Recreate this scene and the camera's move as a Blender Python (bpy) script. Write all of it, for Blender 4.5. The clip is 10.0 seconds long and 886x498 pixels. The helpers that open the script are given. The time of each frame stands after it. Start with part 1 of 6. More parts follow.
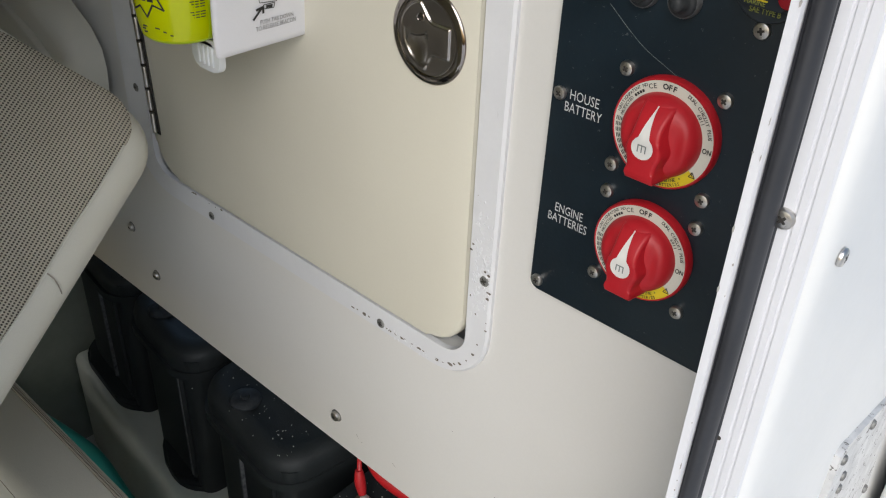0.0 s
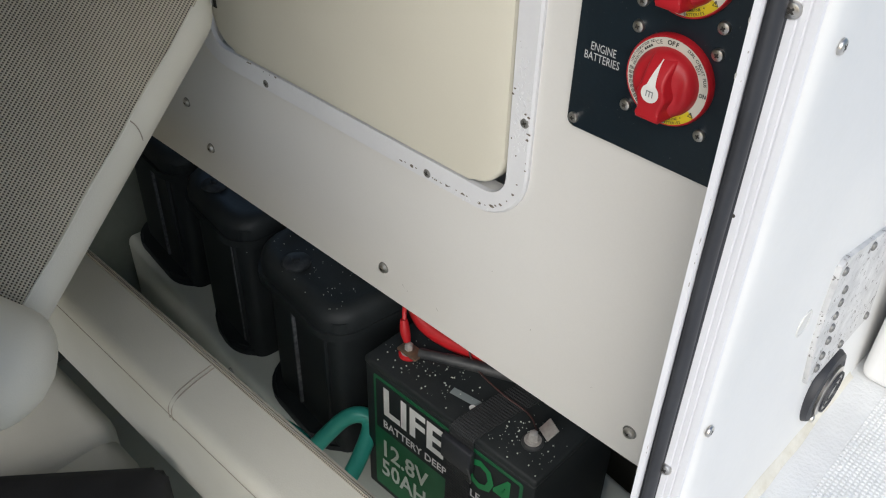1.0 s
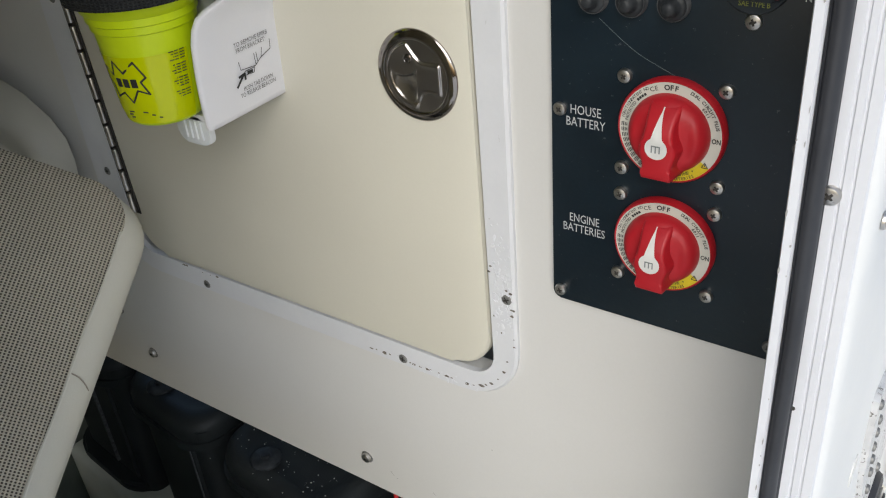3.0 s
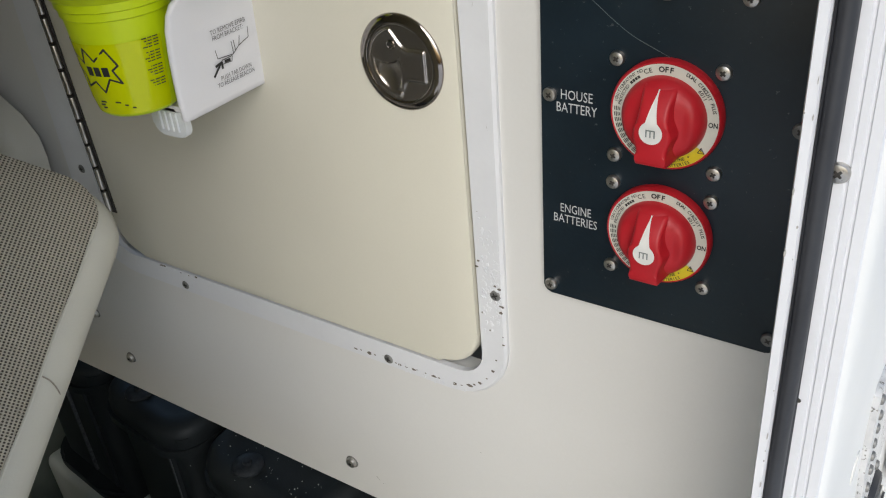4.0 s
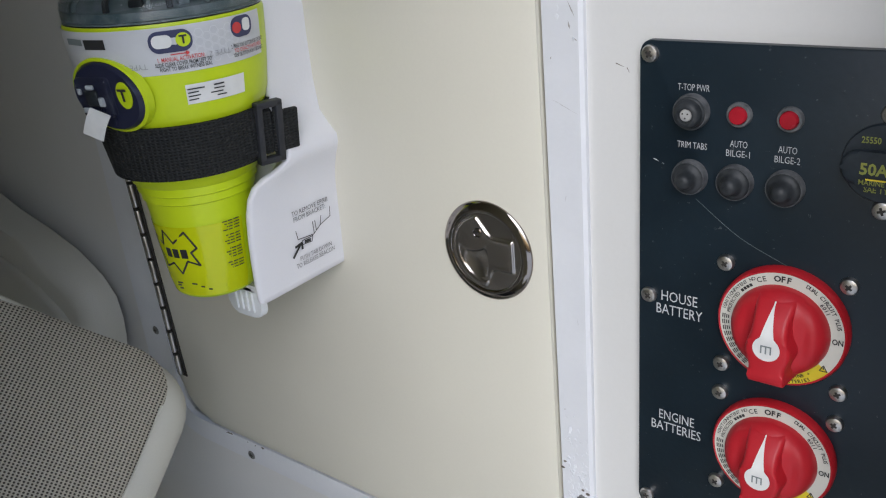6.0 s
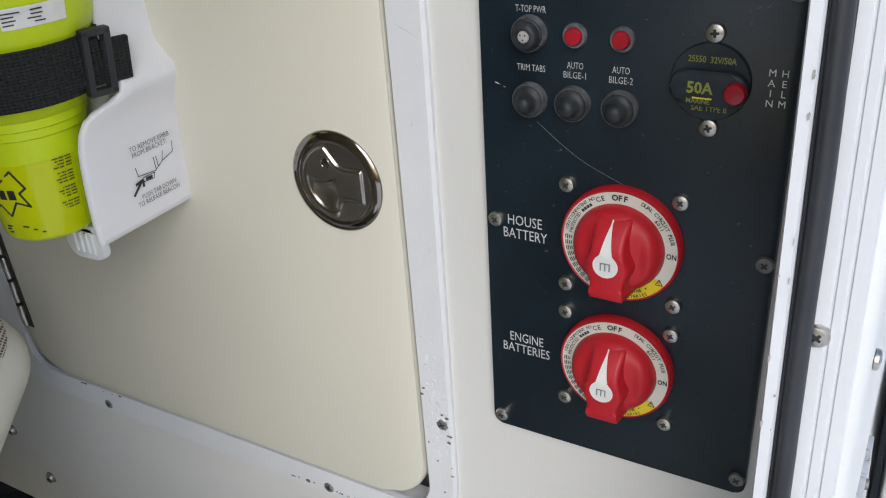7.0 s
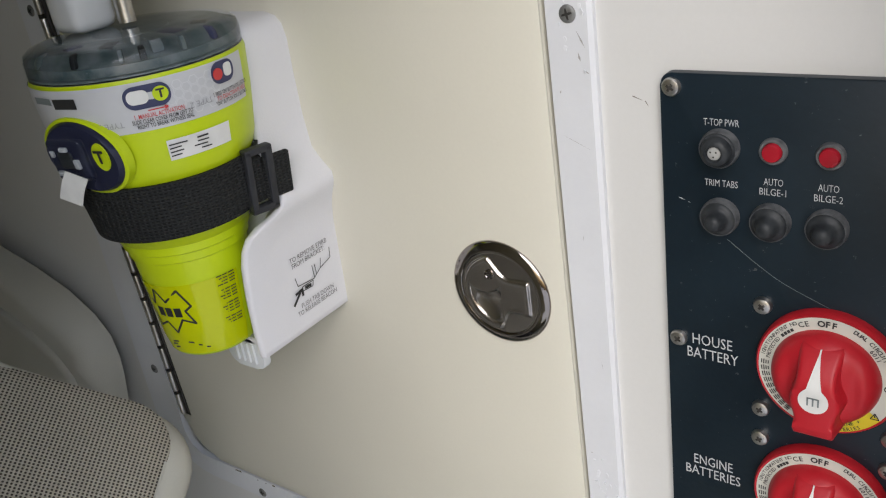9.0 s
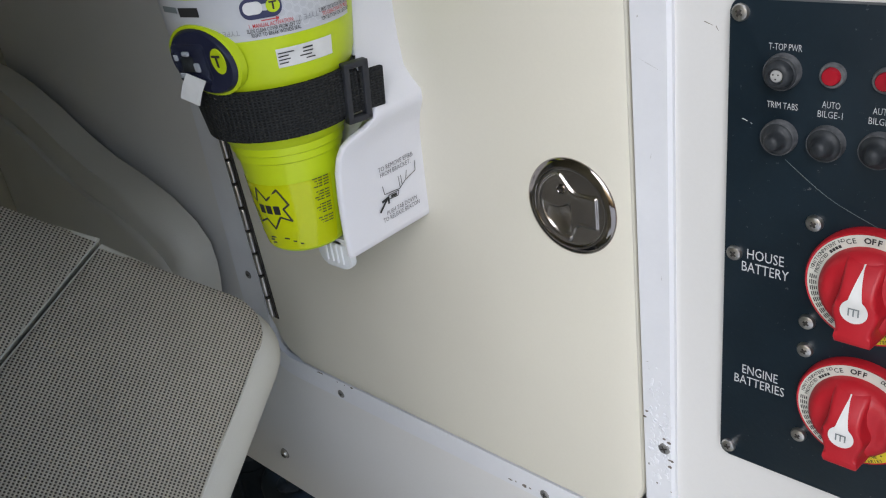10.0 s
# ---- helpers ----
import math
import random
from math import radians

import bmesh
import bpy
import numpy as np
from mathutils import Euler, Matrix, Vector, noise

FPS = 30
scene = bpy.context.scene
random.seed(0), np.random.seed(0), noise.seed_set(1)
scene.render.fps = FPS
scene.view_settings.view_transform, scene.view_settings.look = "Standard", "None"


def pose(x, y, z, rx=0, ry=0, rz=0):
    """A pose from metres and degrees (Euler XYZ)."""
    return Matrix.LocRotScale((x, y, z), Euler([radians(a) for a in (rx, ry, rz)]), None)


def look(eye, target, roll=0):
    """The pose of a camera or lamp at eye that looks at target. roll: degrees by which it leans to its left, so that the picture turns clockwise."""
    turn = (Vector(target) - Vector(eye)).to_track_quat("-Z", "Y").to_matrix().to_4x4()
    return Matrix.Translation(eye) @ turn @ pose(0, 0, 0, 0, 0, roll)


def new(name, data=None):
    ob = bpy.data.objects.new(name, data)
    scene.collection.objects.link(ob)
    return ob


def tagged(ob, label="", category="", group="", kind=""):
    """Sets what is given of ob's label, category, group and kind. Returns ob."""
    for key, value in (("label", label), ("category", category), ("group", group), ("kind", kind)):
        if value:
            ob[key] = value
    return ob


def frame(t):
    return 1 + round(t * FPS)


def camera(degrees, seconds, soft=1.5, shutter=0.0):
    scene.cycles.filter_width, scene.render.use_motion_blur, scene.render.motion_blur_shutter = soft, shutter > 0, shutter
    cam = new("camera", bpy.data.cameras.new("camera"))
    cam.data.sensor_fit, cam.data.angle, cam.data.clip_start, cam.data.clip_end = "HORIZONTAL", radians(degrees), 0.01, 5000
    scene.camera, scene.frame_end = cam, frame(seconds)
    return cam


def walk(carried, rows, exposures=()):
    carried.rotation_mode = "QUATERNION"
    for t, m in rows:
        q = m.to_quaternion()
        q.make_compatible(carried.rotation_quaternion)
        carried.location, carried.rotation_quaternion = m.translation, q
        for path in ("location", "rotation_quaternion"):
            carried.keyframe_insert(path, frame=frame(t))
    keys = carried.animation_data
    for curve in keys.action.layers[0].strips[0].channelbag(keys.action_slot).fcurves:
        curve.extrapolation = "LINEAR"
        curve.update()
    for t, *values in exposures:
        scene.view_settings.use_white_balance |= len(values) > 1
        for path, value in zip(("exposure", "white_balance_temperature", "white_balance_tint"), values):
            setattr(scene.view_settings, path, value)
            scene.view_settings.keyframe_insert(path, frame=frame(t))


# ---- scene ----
cam = camera(53.4, 10.0, soft=1.15)
PATH = [
    (0, (0.297, -0.45, 1.378), (-0.798, 0.81, 0.277), 2.8),
    (0.5, (0.33, -0.503, 1.367), (-0.743, 0.696, 0.179), 2.4),
    (0.8, (0.352, -0.53, 1.36), (-0.711, 0.628, 0.123), 1.9),
    (1, (0.352, -0.54, 1.367), (-0.702, 0.615, 0.12), 1.8),
    (1.2, (0.339, -0.533, 1.365), (-0.725, 0.637, 0.142), 0.5),
    (1.5, (0.321, -0.539, 1.378), (-0.748, 0.687, 0.215), -1.7),
    (1.7, (0.32, -0.538, 1.383), (-0.756, 0.707, 0.245), -2.7),
    (2, (0.301, -0.529, 1.385), (-0.761, 0.751, 0.274), -3.7),
    (2.5, (0.276, -0.501, 1.382), (-0.742, 0.838, 0.299), -4.5),
    (3, (0.255, -0.491, 1.396), (-0.748, 0.866, 0.322), -5.2),
    (3.2, (0.253, -0.494, 1.395), (-0.733, 0.879, 0.326), -4.6),
    (4.3, (0.232, -0.469, 1.371), (-0.745, 0.919, 0.313), -5.0),
    (4.5, (0.219, -0.461, 1.371), (-0.792, 0.937, 0.358), -4.8),
    (5, (0.19, -0.455, 1.382), (-0.978, 0.94, 0.55), -5.5),
    (5.2, (0.198, -0.452, 1.388), (-1.0, 0.936, 0.588), -5.7),
    (5.5, (0.203, -0.445, 1.389), (-1.002, 0.95, 0.612), -5.7),
    (6, (0.205, -0.438, 1.397), (-0.961, 0.978, 0.599), -5.4),
    (6.2, (0.217, -0.437, 1.386), (-0.838, 1.027, 0.525), -4.2),
    (7.3, (0.218, -0.425, 1.39), (-0.685, 1.09, 0.447), -3.7),
    (7.5, (0.225, -0.434, 1.393), (-0.676, 1.083, 0.45), -3.6),
    (8, (0.22, -0.435, 1.393), (-0.68, 1.081, 0.449), -3.7),
    (8.5, (0.219, -0.43, 1.401), (-0.711, 1.077, 0.472), -4.6),
    (8.6, (0.203, -0.423, 1.413), (-0.767, 1.069, 0.5), -6.0),
    (8.7, (0.187, -0.417, 1.418), (-0.838, 1.054, 0.532), -7.2),
    (8.8, (0.176, -0.413, 1.421), (-0.895, 1.038, 0.557), -7.7),
    (9, (0.169, -0.399, 1.424), (-0.978, 0.998, 0.568), -8.8),
    (9.2, (0.166, -0.402, 1.427), (-1.014, 0.965, 0.567), -9.0),
    (9.5, (0.184, -0.419, 1.424), (-1.05, 0.883, 0.54), -8.9),
    (10, (0.205, -0.442, 1.42), (-1.062, 0.798, 0.494), -8.3),
]
BALANCE = [(0, 0.0, 6550, 8), (2.5, 0.0, 6500, 7), (5, 0.0, 6550, 7), (6, 0.05, 5980, 10), (7.5, -0.03, 6350, 8), (8.5, -0.03, 6400, 9), (9, 0.08, 6400, 10), (9.5, 0.1, 6200, 10), (10, 0.15, 6000, 10)]
walk(cam, [(t, look(eye, target, roll)) for t, eye, target, roll in PATH], BALANCE)

# ---- world, sun and sky ----
world = bpy.data.worlds.new("sky_world")
scene.world = world
world.use_nodes = True
wn = world.node_tree.nodes
sky = wn.new("ShaderNodeTexSky")
sky.sky_type = "NISHITA"
sky.sun_disc = False
sky.sun_elevation, sky.sun_rotation = radians(38), radians(153)
sky.air_density, sky.dust_density = 1.0, 2.2
world.node_tree.links.new(sky.outputs[0], wn["Background"].inputs[0])
wn["Background"].inputs[1].default_value = 0.155
sun_data = bpy.data.lights.new("sun", "SUN")
sun_data.energy, sun_data.angle, sun_data.color = 1.65, radians(48), (0.96, 0.985, 1.03)
sun = new("sun", sun_data)
sun.matrix_world = look((1.95, -2.9, 3.3), (0, 0, 1.0))


# ---- materials ----
def node_mat(name, c1, c2=None, rough=0.5, metal=0.0, scale=6.0, fine=220.0, bump=0.05, rvar=0.1, spec=0.5, coat=0.0, ior=1.45, transmit=0.0, alpha=1.0, spots=None, spot_at=0.72, spot_scale=60.0, emit=0.0):
    """Principled surface: two colours mixed by large and fine noise, fine bump, uneven gloss, optional specks."""
    m = bpy.data.materials.new(name)
    m.use_nodes = True
    nt = m.node_tree
    b = nt.nodes["Principled BSDF"]
    co = nt.nodes.new("ShaderNodeTexCoord")
    n1 = nt.nodes.new("ShaderNodeTexNoise")
    n1.inputs["Scale"].default_value, n1.inputs["Detail"].default_value = scale, 5
    n2 = nt.nodes.new("ShaderNodeTexNoise")
    n2.inputs["Scale"].default_value, n2.inputs["Detail"].default_value = fine, 3
    for n in (n1, n2):
        nt.links.new(co.outputs["Object"], n.inputs["Vector"])
    mix = nt.nodes.new("ShaderNodeMix")
    mix.data_type = "RGBA"
    mix.inputs[6].default_value, mix.inputs[7].default_value = (*c1, 1), (*(c2 or c1), 1)
    add = nt.nodes.new("ShaderNodeMath")
    add.operation = "MULTIPLY_ADD"
    add.inputs[1].default_value = 0.45
    nt.links.new(n2.outputs["Fac"], add.inputs[0])
    ramp = nt.nodes.new("ShaderNodeMapRange")
    ramp.inputs[1].default_value, ramp.inputs[2].default_value = 0.3, 0.7
    ramp.inputs[3].default_value, ramp.inputs[4].default_value = -0.2, 0.75
    nt.links.new(n1.outputs["Fac"], ramp.inputs[0])
    nt.links.new(ramp.outputs[0], add.inputs[2])
    add.use_clamp = True
    nt.links.new(add.outputs[0], mix.inputs[0])
    col = mix.outputs[2]
    if spots:
        n3 = nt.nodes.new("ShaderNodeTexNoise")
        n3.inputs["Scale"].default_value, n3.inputs["Detail"].default_value, n3.inputs["Roughness"].default_value = spot_scale, 6, 0.7
        nt.links.new(co.outputs["Object"], n3.inputs["Vector"])
        cut = nt.nodes.new("ShaderNodeMapRange")
        cut.inputs[1].default_value, cut.inputs[2].default_value = spot_at, spot_at + 0.02
        nt.links.new(n3.outputs["Fac"], cut.inputs[0])
        mx = nt.nodes.new("ShaderNodeMix")
        mx.data_type = "RGBA"
        mx.inputs[7].default_value = (*spots, 1)
        nt.links.new(cut.outputs[0], mx.inputs[0])
        nt.links.new(col, mx.inputs[6])
        col = mx.outputs[2]
    nt.links.new(col, b.inputs["Base Color"])
    rr_ = nt.nodes.new("ShaderNodeMapRange")
    rr_.inputs[3].default_value, rr_.inputs[4].default_value = max(0.02, rough - rvar), min(1.0, rough + rvar)
    nt.links.new(n1.outputs["Fac"], rr_.inputs[0])
    nt.links.new(rr_.outputs[0], b.inputs["Roughness"])
    b.inputs["Metallic"].default_value = metal
    b.inputs["Specular IOR Level"].default_value = spec
    b.inputs["Coat Weight"].default_value = coat
    b.inputs["IOR"].default_value = ior
    b.inputs["Transmission Weight"].default_value = transmit
    b.inputs["Alpha"].default_value = alpha
    if emit:
        nt.links.new(col, b.inputs["Emission Color"])
        b.inputs["Emission Strength"].default_value = emit
    if bump:
        bp = nt.nodes.new("ShaderNodeBump")
        bp.inputs["Strength"].default_value, bp.inputs["Distance"].default_value = bump, 0.002
        nt.links.new(n2.outputs["Fac"], bp.inputs["Height"])
        nt.links.new(bp.outputs[0], b.inputs["Normal"])
    return m


def weave_mat(name, thread, hole, px, py, size=0.5, rough=0.8, depth=0.6, dx=(1, 0, 0), dy=(0, 1, 0), run=0.0):
    """Open woven cloth: threads in two directions with dark holes, in the object's own x and y."""
    m = node_mat(name, thread, tuple(0.82 * v for v in thread), rough=rough, scale=9, fine=600, bump=0.0)
    nt = m.node_tree
    b = nt.nodes["Principled BSDF"]
    co = nt.nodes.new("ShaderNodeTexCoord")

    def along(d):
        dot = nt.nodes.new("ShaderNodeVectorMath")
        dot.operation = "DOT_PRODUCT"
        dot.inputs[1].default_value = d
        nt.links.new(co.outputs["Object"], dot.inputs[0])
        return dot.outputs["Value"]

    def wave(out, pitch):
        k = nt.nodes.new("ShaderNodeMath")
        k.operation = "MULTIPLY"
        k.inputs[1].default_value = 2 * math.pi / pitch
        s = nt.nodes.new("ShaderNodeMath")
        s.operation = "SINE"
        h = nt.nodes.new("ShaderNodeMath")
        h.operation = "MULTIPLY_ADD"
        h.inputs[1].default_value, h.inputs[2].default_value = 0.5, 0.5
        nt.links.new(out, k.inputs[0])
        nt.links.new(k.outputs[0], s.inputs[0])
        nt.links.new(s.outputs[0], h.inputs[0])
        return h.outputs[0]

    mul = nt.nodes.new("ShaderNodeMath")
    mul.operation = "MULTIPLY"
    keep = nt.nodes.new("ShaderNodeMapRange")
    keep.inputs[3].default_value = run
    nt.links.new(wave(along(dx), px), keep.inputs[0])
    nt.links.new(keep.outputs[0], mul.inputs[0])
    nt.links.new(wave(along(dy), py), mul.inputs[1])
    cut = nt.nodes.new("ShaderNodeMapRange")
    cut.inputs[1].default_value, cut.inputs[2].default_value = size - 0.14, size + 0.14
    nt.links.new(mul.outputs[0], cut.inputs[0])
    mx = nt.nodes.new("ShaderNodeMix")
    mx.data_type = "RGBA"
    mx.inputs[7].default_value = (*hole, 1)
    old = b.inputs["Base Color"].links[0].from_socket
    nt.links.new(cut.outputs[0], mx.inputs[0])
    nt.links.new(old, mx.inputs[6])
    nt.links.new(mx.outputs[2], b.inputs["Base Color"])
    bp = nt.nodes.new("ShaderNodeBump")
    bp.invert = True
    bp.inputs["Strength"].default_value, bp.inputs["Distance"].default_value = depth, 0.0012
    nt.links.new(mul.outputs[0], bp.inputs["Height"])
    nt.links.new(bp.outputs[0], b.inputs["Normal"])
    return m


GELCOAT = node_mat("white_gelcoat", (0.69, 0.685, 0.668), (0.635, 0.63, 0.608), rough=0.32, scale=3, fine=420, bump=0.035)
GELCOAT_OUT = node_mat("white_exterior_gelcoat", (0.8, 0.8, 0.79), (0.74, 0.745, 0.74), rough=0.42, scale=5, fine=160, bump=0.004, rvar=0.06)
FRAME_WHITE = node_mat("white_painted_frame", (0.72, 0.73, 0.76), (0.66, 0.67, 0.7), rough=0.45, scale=9, fine=300, bump=0.06)
HATCH_FRAME = node_mat("off_white_painted_frame", (0.705, 0.715, 0.738), (0.65, 0.66, 0.685), rough=0.42, scale=14, fine=260, bump=0.10)
HATCH = node_mat("cream_hatch_plastic", (0.70, 0.675, 0.578), (0.645, 0.62, 0.53), rough=0.38, scale=4, fine=500, bump=0.03)
PANEL = node_mat("black_panel_plastic", (0.0058, 0.0118, 0.0180), (0.0105, 0.0205, 0.0300), rough=0.36, scale=14, fine=300, bump=0.05, spots=(0.09, 0.095, 0.1), spot_at=0.665, spot_scale=260, spec=0.48)
STEEL = node_mat("stainless_steel", (0.70, 0.68, 0.65), (0.46, 0.44, 0.41), rough=0.32, metal=1.0, scale=60, fine=900, bump=0.08)
ZINC = node_mat("dull_zinc_plate", (0.58, 0.56, 0.53), (0.44, 0.42, 0.40), rough=0.35, metal=0.45, scale=200, bump=0.1)
RIVET = node_mat("weathered_grey_rivet", (0.16, 0.16, 0.155), (0.3, 0.3, 0.29), rough=0.5, metal=0.6, scale=120, fine=700, bump=0.2)
# near-black colour stands for the unlit void behind the batteries
BILGE = node_mat("dark_bay_shade", (0.05, 0.05, 0.048), (0.08, 0.08, 0.075), rough=0.6, scale=9, fine=150, bump=0.1)
BREAKER = node_mat("dusty_black_moulding", (0.011, 0.017, 0.023), (0.022, 0.030, 0.038), rough=0.5, scale=90, fine=500, bump=0.1, spots=(0.10, 0.11, 0.12), spot_at=0.70, spot_scale=300)
RECESS = node_mat("dark_screw_recess", (0.02, 0.018, 0.016), (0.05, 0.045, 0.04), rough=0.6, scale=200)
MIRROR = node_mat("dark_polished_steel", (0.40, 0.36, 0.33), (0.3, 0.27, 0.25), rough=0.07, metal=1.0, scale=30, fine=900, bump=0.02, rvar=0.04)
BRUSHED = node_mat("brown_grey_brushed_steel", (0.50, 0.46, 0.43), (0.38, 0.35, 0.325), rough=0.25, metal=1.0, scale=50, fine=900, bump=0.06, rvar=0.05)
RED = node_mat("red_switch_plastic", (0.49, 0.014, 0.024), (0.41, 0.011, 0.019), rough=0.42, scale=20, fine=500, bump=0.06)
RING_WHITE = node_mat("ivory_label_ring", (0.66, 0.655, 0.585), (0.60, 0.595, 0.53), rough=0.45, scale=40, fine=300, bump=0.02)
SOCKET_GREY = node_mat("dull_grey_contacts", (0.3, 0.3, 0.29), (0.42, 0.42, 0.4), rough=0.5, scale=200)
PANEL_INK = node_mat("greyed_white_ink", (0.56, 0.57, 0.58), (0.46, 0.47, 0.48), rough=0.5, scale=300)
WHITE_INK = node_mat("white_ink", (0.78, 0.78, 0.76), (0.68, 0.68, 0.66), rough=0.5, scale=80)
GREY_INK = node_mat("grey_ink", (0.2, 0.23, 0.23), rough=0.5, scale=80)
BLACK_INK = node_mat("black_ink", (0.02, 0.02, 0.02), (0.035, 0.035, 0.035), rough=0.5, scale=80)
YELLOW_INK = node_mat("yellow_ink", (0.75, 0.6, 0.03), (0.66, 0.52, 0.02), rough=0.45, scale=60)
OLIVE_INK = node_mat("olive_yellow_ink", (0.27, 0.29, 0.06), (0.20, 0.22, 0.045), rough=0.5, scale=60)
RED_INK = node_mat("red_ink", (0.55, 0.05, 0.05), rough=0.5, scale=60)
RUBBER = node_mat("black_rubber", (0.02, 0.021, 0.025), (0.032, 0.034, 0.04), rough=0.5, scale=20, fine=260, bump=0.08)
BOOT_DUST = node_mat("dusty_rubber_ring", (0.04, 0.043, 0.047), (0.15, 0.155, 0.16), rough=0.6, scale=180, fine=700, bump=0.1)
BOOT = node_mat("grey_black_rubber_boot", (0.013, 0.0155, 0.018), (0.042, 0.046, 0.050), rough=0.44, scale=110, fine=600, bump=0.1, spec=0.3)
LENS_RED = node_mat("red_lens", (0.40, 0.011, 0.024), (0.28, 0.009, 0.018), rough=0.25, scale=60, coat=0.3)
NEON = node_mat("yellow_green_plastic", (0.56, 0.7, 0.008), (0.5, 0.63, 0.006), rough=0.36, scale=12, fine=400, bump=0.03)
NEON_LABEL = node_mat("yellow_label_film", (0.56, 0.62, 0.0), (0.5, 0.56, 0.0), rough=0.16, scale=12, fine=300, bump=0.0)
CLEAR = node_mat("smoky_clear_plastic", (0.86, 0.90, 0.92), (0.76, 0.80, 0.82), rough=0.04, scale=40, fine=300, bump=0.05, rvar=0.05, ior=1.33, transmit=1.0)
CIRCUIT = node_mat("teal_circuit_board", (0.04, 0.075, 0.08), (0.19, 0.21, 0.22), rough=0.4, scale=120, fine=500, spots=(0.5, 0.52, 0.52), spot_at=0.66, spot_scale=200)
GREY_LABEL = node_mat("silver_grey_label", (0.6, 0.61, 0.63), (0.54, 0.55, 0.57), rough=0.4, scale=30)
NAVY = node_mat("navy_plastic", (0.03, 0.035, 0.09), (0.045, 0.05, 0.12), rough=0.35, scale=40)
SWITCH_NAVY = node_mat("near_black_navy_plastic", (0.014, 0.016, 0.038), (0.022, 0.025, 0.055), rough=0.3, scale=40)
GREY_PRINT = node_mat("mid_grey_print", (0.36, 0.37, 0.39), (0.32, 0.33, 0.35), rough=0.4, scale=30)
PALE_PRINT = node_mat("pale_grey_print", (0.68, 0.69, 0.71), (0.64, 0.65, 0.67), rough=0.4, scale=30)
BRACKET = node_mat("white_bracket_plastic", (0.76, 0.755, 0.78), (0.71, 0.705, 0.73), rough=0.5, scale=8, fine=700, bump=0.08)
TAB = node_mat("translucent_white_plastic", (0.74, 0.76, 0.78), (0.66, 0.68, 0.7), rough=0.35, scale=20)
WEBBING = weave_mat("black_webbing", (0.014, 0.0155, 0.016), (0.004, 0.004, 0.004), 0.0026, 0.0019, size=0.55, depth=0.9, dx=(0.57, 0.82, 0), dy=(0, 0, 1))
WEBBING_FLAT = weave_mat("black_flat_webbing", (0.03, 0.032, 0.034), (0.006, 0.006, 0.006), 0.0024, 0.0034, size=0.55, depth=0.9, dy=(0, 0.8, 0.6))
VINYL = node_mat("cream_vinyl", (0.60, 0.585, 0.52), (0.54, 0.525, 0.46), rough=0.5, scale=7, fine=700, bump=0.12)
MESH = weave_mat("beige_vinyl_mesh", (0.50, 0.458, 0.375), (0.06, 0.05, 0.04), 0.0024, 0.0030, size=0.385, depth=0.9, run=0.10)
THREAD = node_mat("stitching_thread", (0.34, 0.30, 0.25), (0.25, 0.22, 0.185), rough=0.8, scale=300)
BLACK_CASE = node_mat("black_battery_plastic", (0.012, 0.0145, 0.0155), (0.025, 0.029, 0.030), rough=0.55, scale=12, fine=420, bump=0.12, spots=(0.3, 0.3, 0.29), spot_at=0.76, spot_scale=120, spec=0.34)
GREEN_LABEL = node_mat("green_label_film", (0.012, 0.13, 0.05), (0.01, 0.1, 0.038), rough=0.42, scale=20)
LINER = node_mat("grey_white_liner", (0.62, 0.64, 0.575), (0.52, 0.54, 0.48), rough=0.5, scale=8, fine=90, bump=0.08, spots=(0.2, 0.19, 0.16), spot_at=0.74, spot_scale=30)
# darker copy of the liner colour, standing for shade on the bay side
BAY_SIDE = node_mat("shaded_grey_green_liner", (0.25, 0.275, 0.23), (0.19, 0.21, 0.175), rough=0.6, scale=8, fine=90, bump=0.08)
# cream darkened and warmed so the unseen walls bounce less, warmer light
INNER = node_mat("bounce_dimming_cream", (0.44, 0.40, 0.275), (0.375, 0.34, 0.235), rough=0.55, scale=6, fine=120, bump=0.08)
HOSE = node_mat("turquoise_hose", (0.05, 0.42, 0.34), (0.04, 0.35, 0.28), rough=0.35, scale=20, fine=300, bump=0.04)
RED_CABLE = node_mat("red_cable_sheath", (0.5, 0.015, 0.02), (0.4, 0.012, 0.016), rough=0.45, scale=40)
GREY_SLEEVE = node_mat("grey_black_sleeve", (0.028, 0.030, 0.032), (0.06, 0.06, 0.06), rough=0.5, scale=60, bump=0.15)
COPPER = node_mat("tarnished_copper", (0.3, 0.19, 0.12), (0.18, 0.15, 0.12), rough=0.5, metal=0.8, scale=150)
RUST = node_mat("brown_bare_metal", (0.10, 0.085, 0.07), (0.19, 0.165, 0.14), rough=0.7, scale=300)
BAG = node_mat("black_bag_fabric", (0.012, 0.012, 0.014), (0.022, 0.022, 0.024), rough=0.7, scale=25, fine=700, bump=0.2)
ALLOY = node_mat("pitted_aluminium", (0.72, 0.72, 0.72), (0.55, 0.55, 0.55), rough=0.5, metal=0.3, scale=60, fine=160, bump=0.7, spots=(0.16, 0.15, 0.14), spot_at=0.6, spot_scale=150)
DECK = node_mat("white_nonskid_deck", (0.76, 0.77, 0.77), (0.7, 0.71, 0.71), rough=0.55, scale=30, fine=260, bump=0.5)
SEALANT_DARK = node_mat("grey_scuff", (0.3, 0.29, 0.27), (0.45, 0.44, 0.42), rough=0.7, scale=200)
SEALANT = node_mat("yellowed_sealant", (0.72, 0.70, 0.63), (0.62, 0.59, 0.50), rough=0.6, scale=70, bump=0.3)


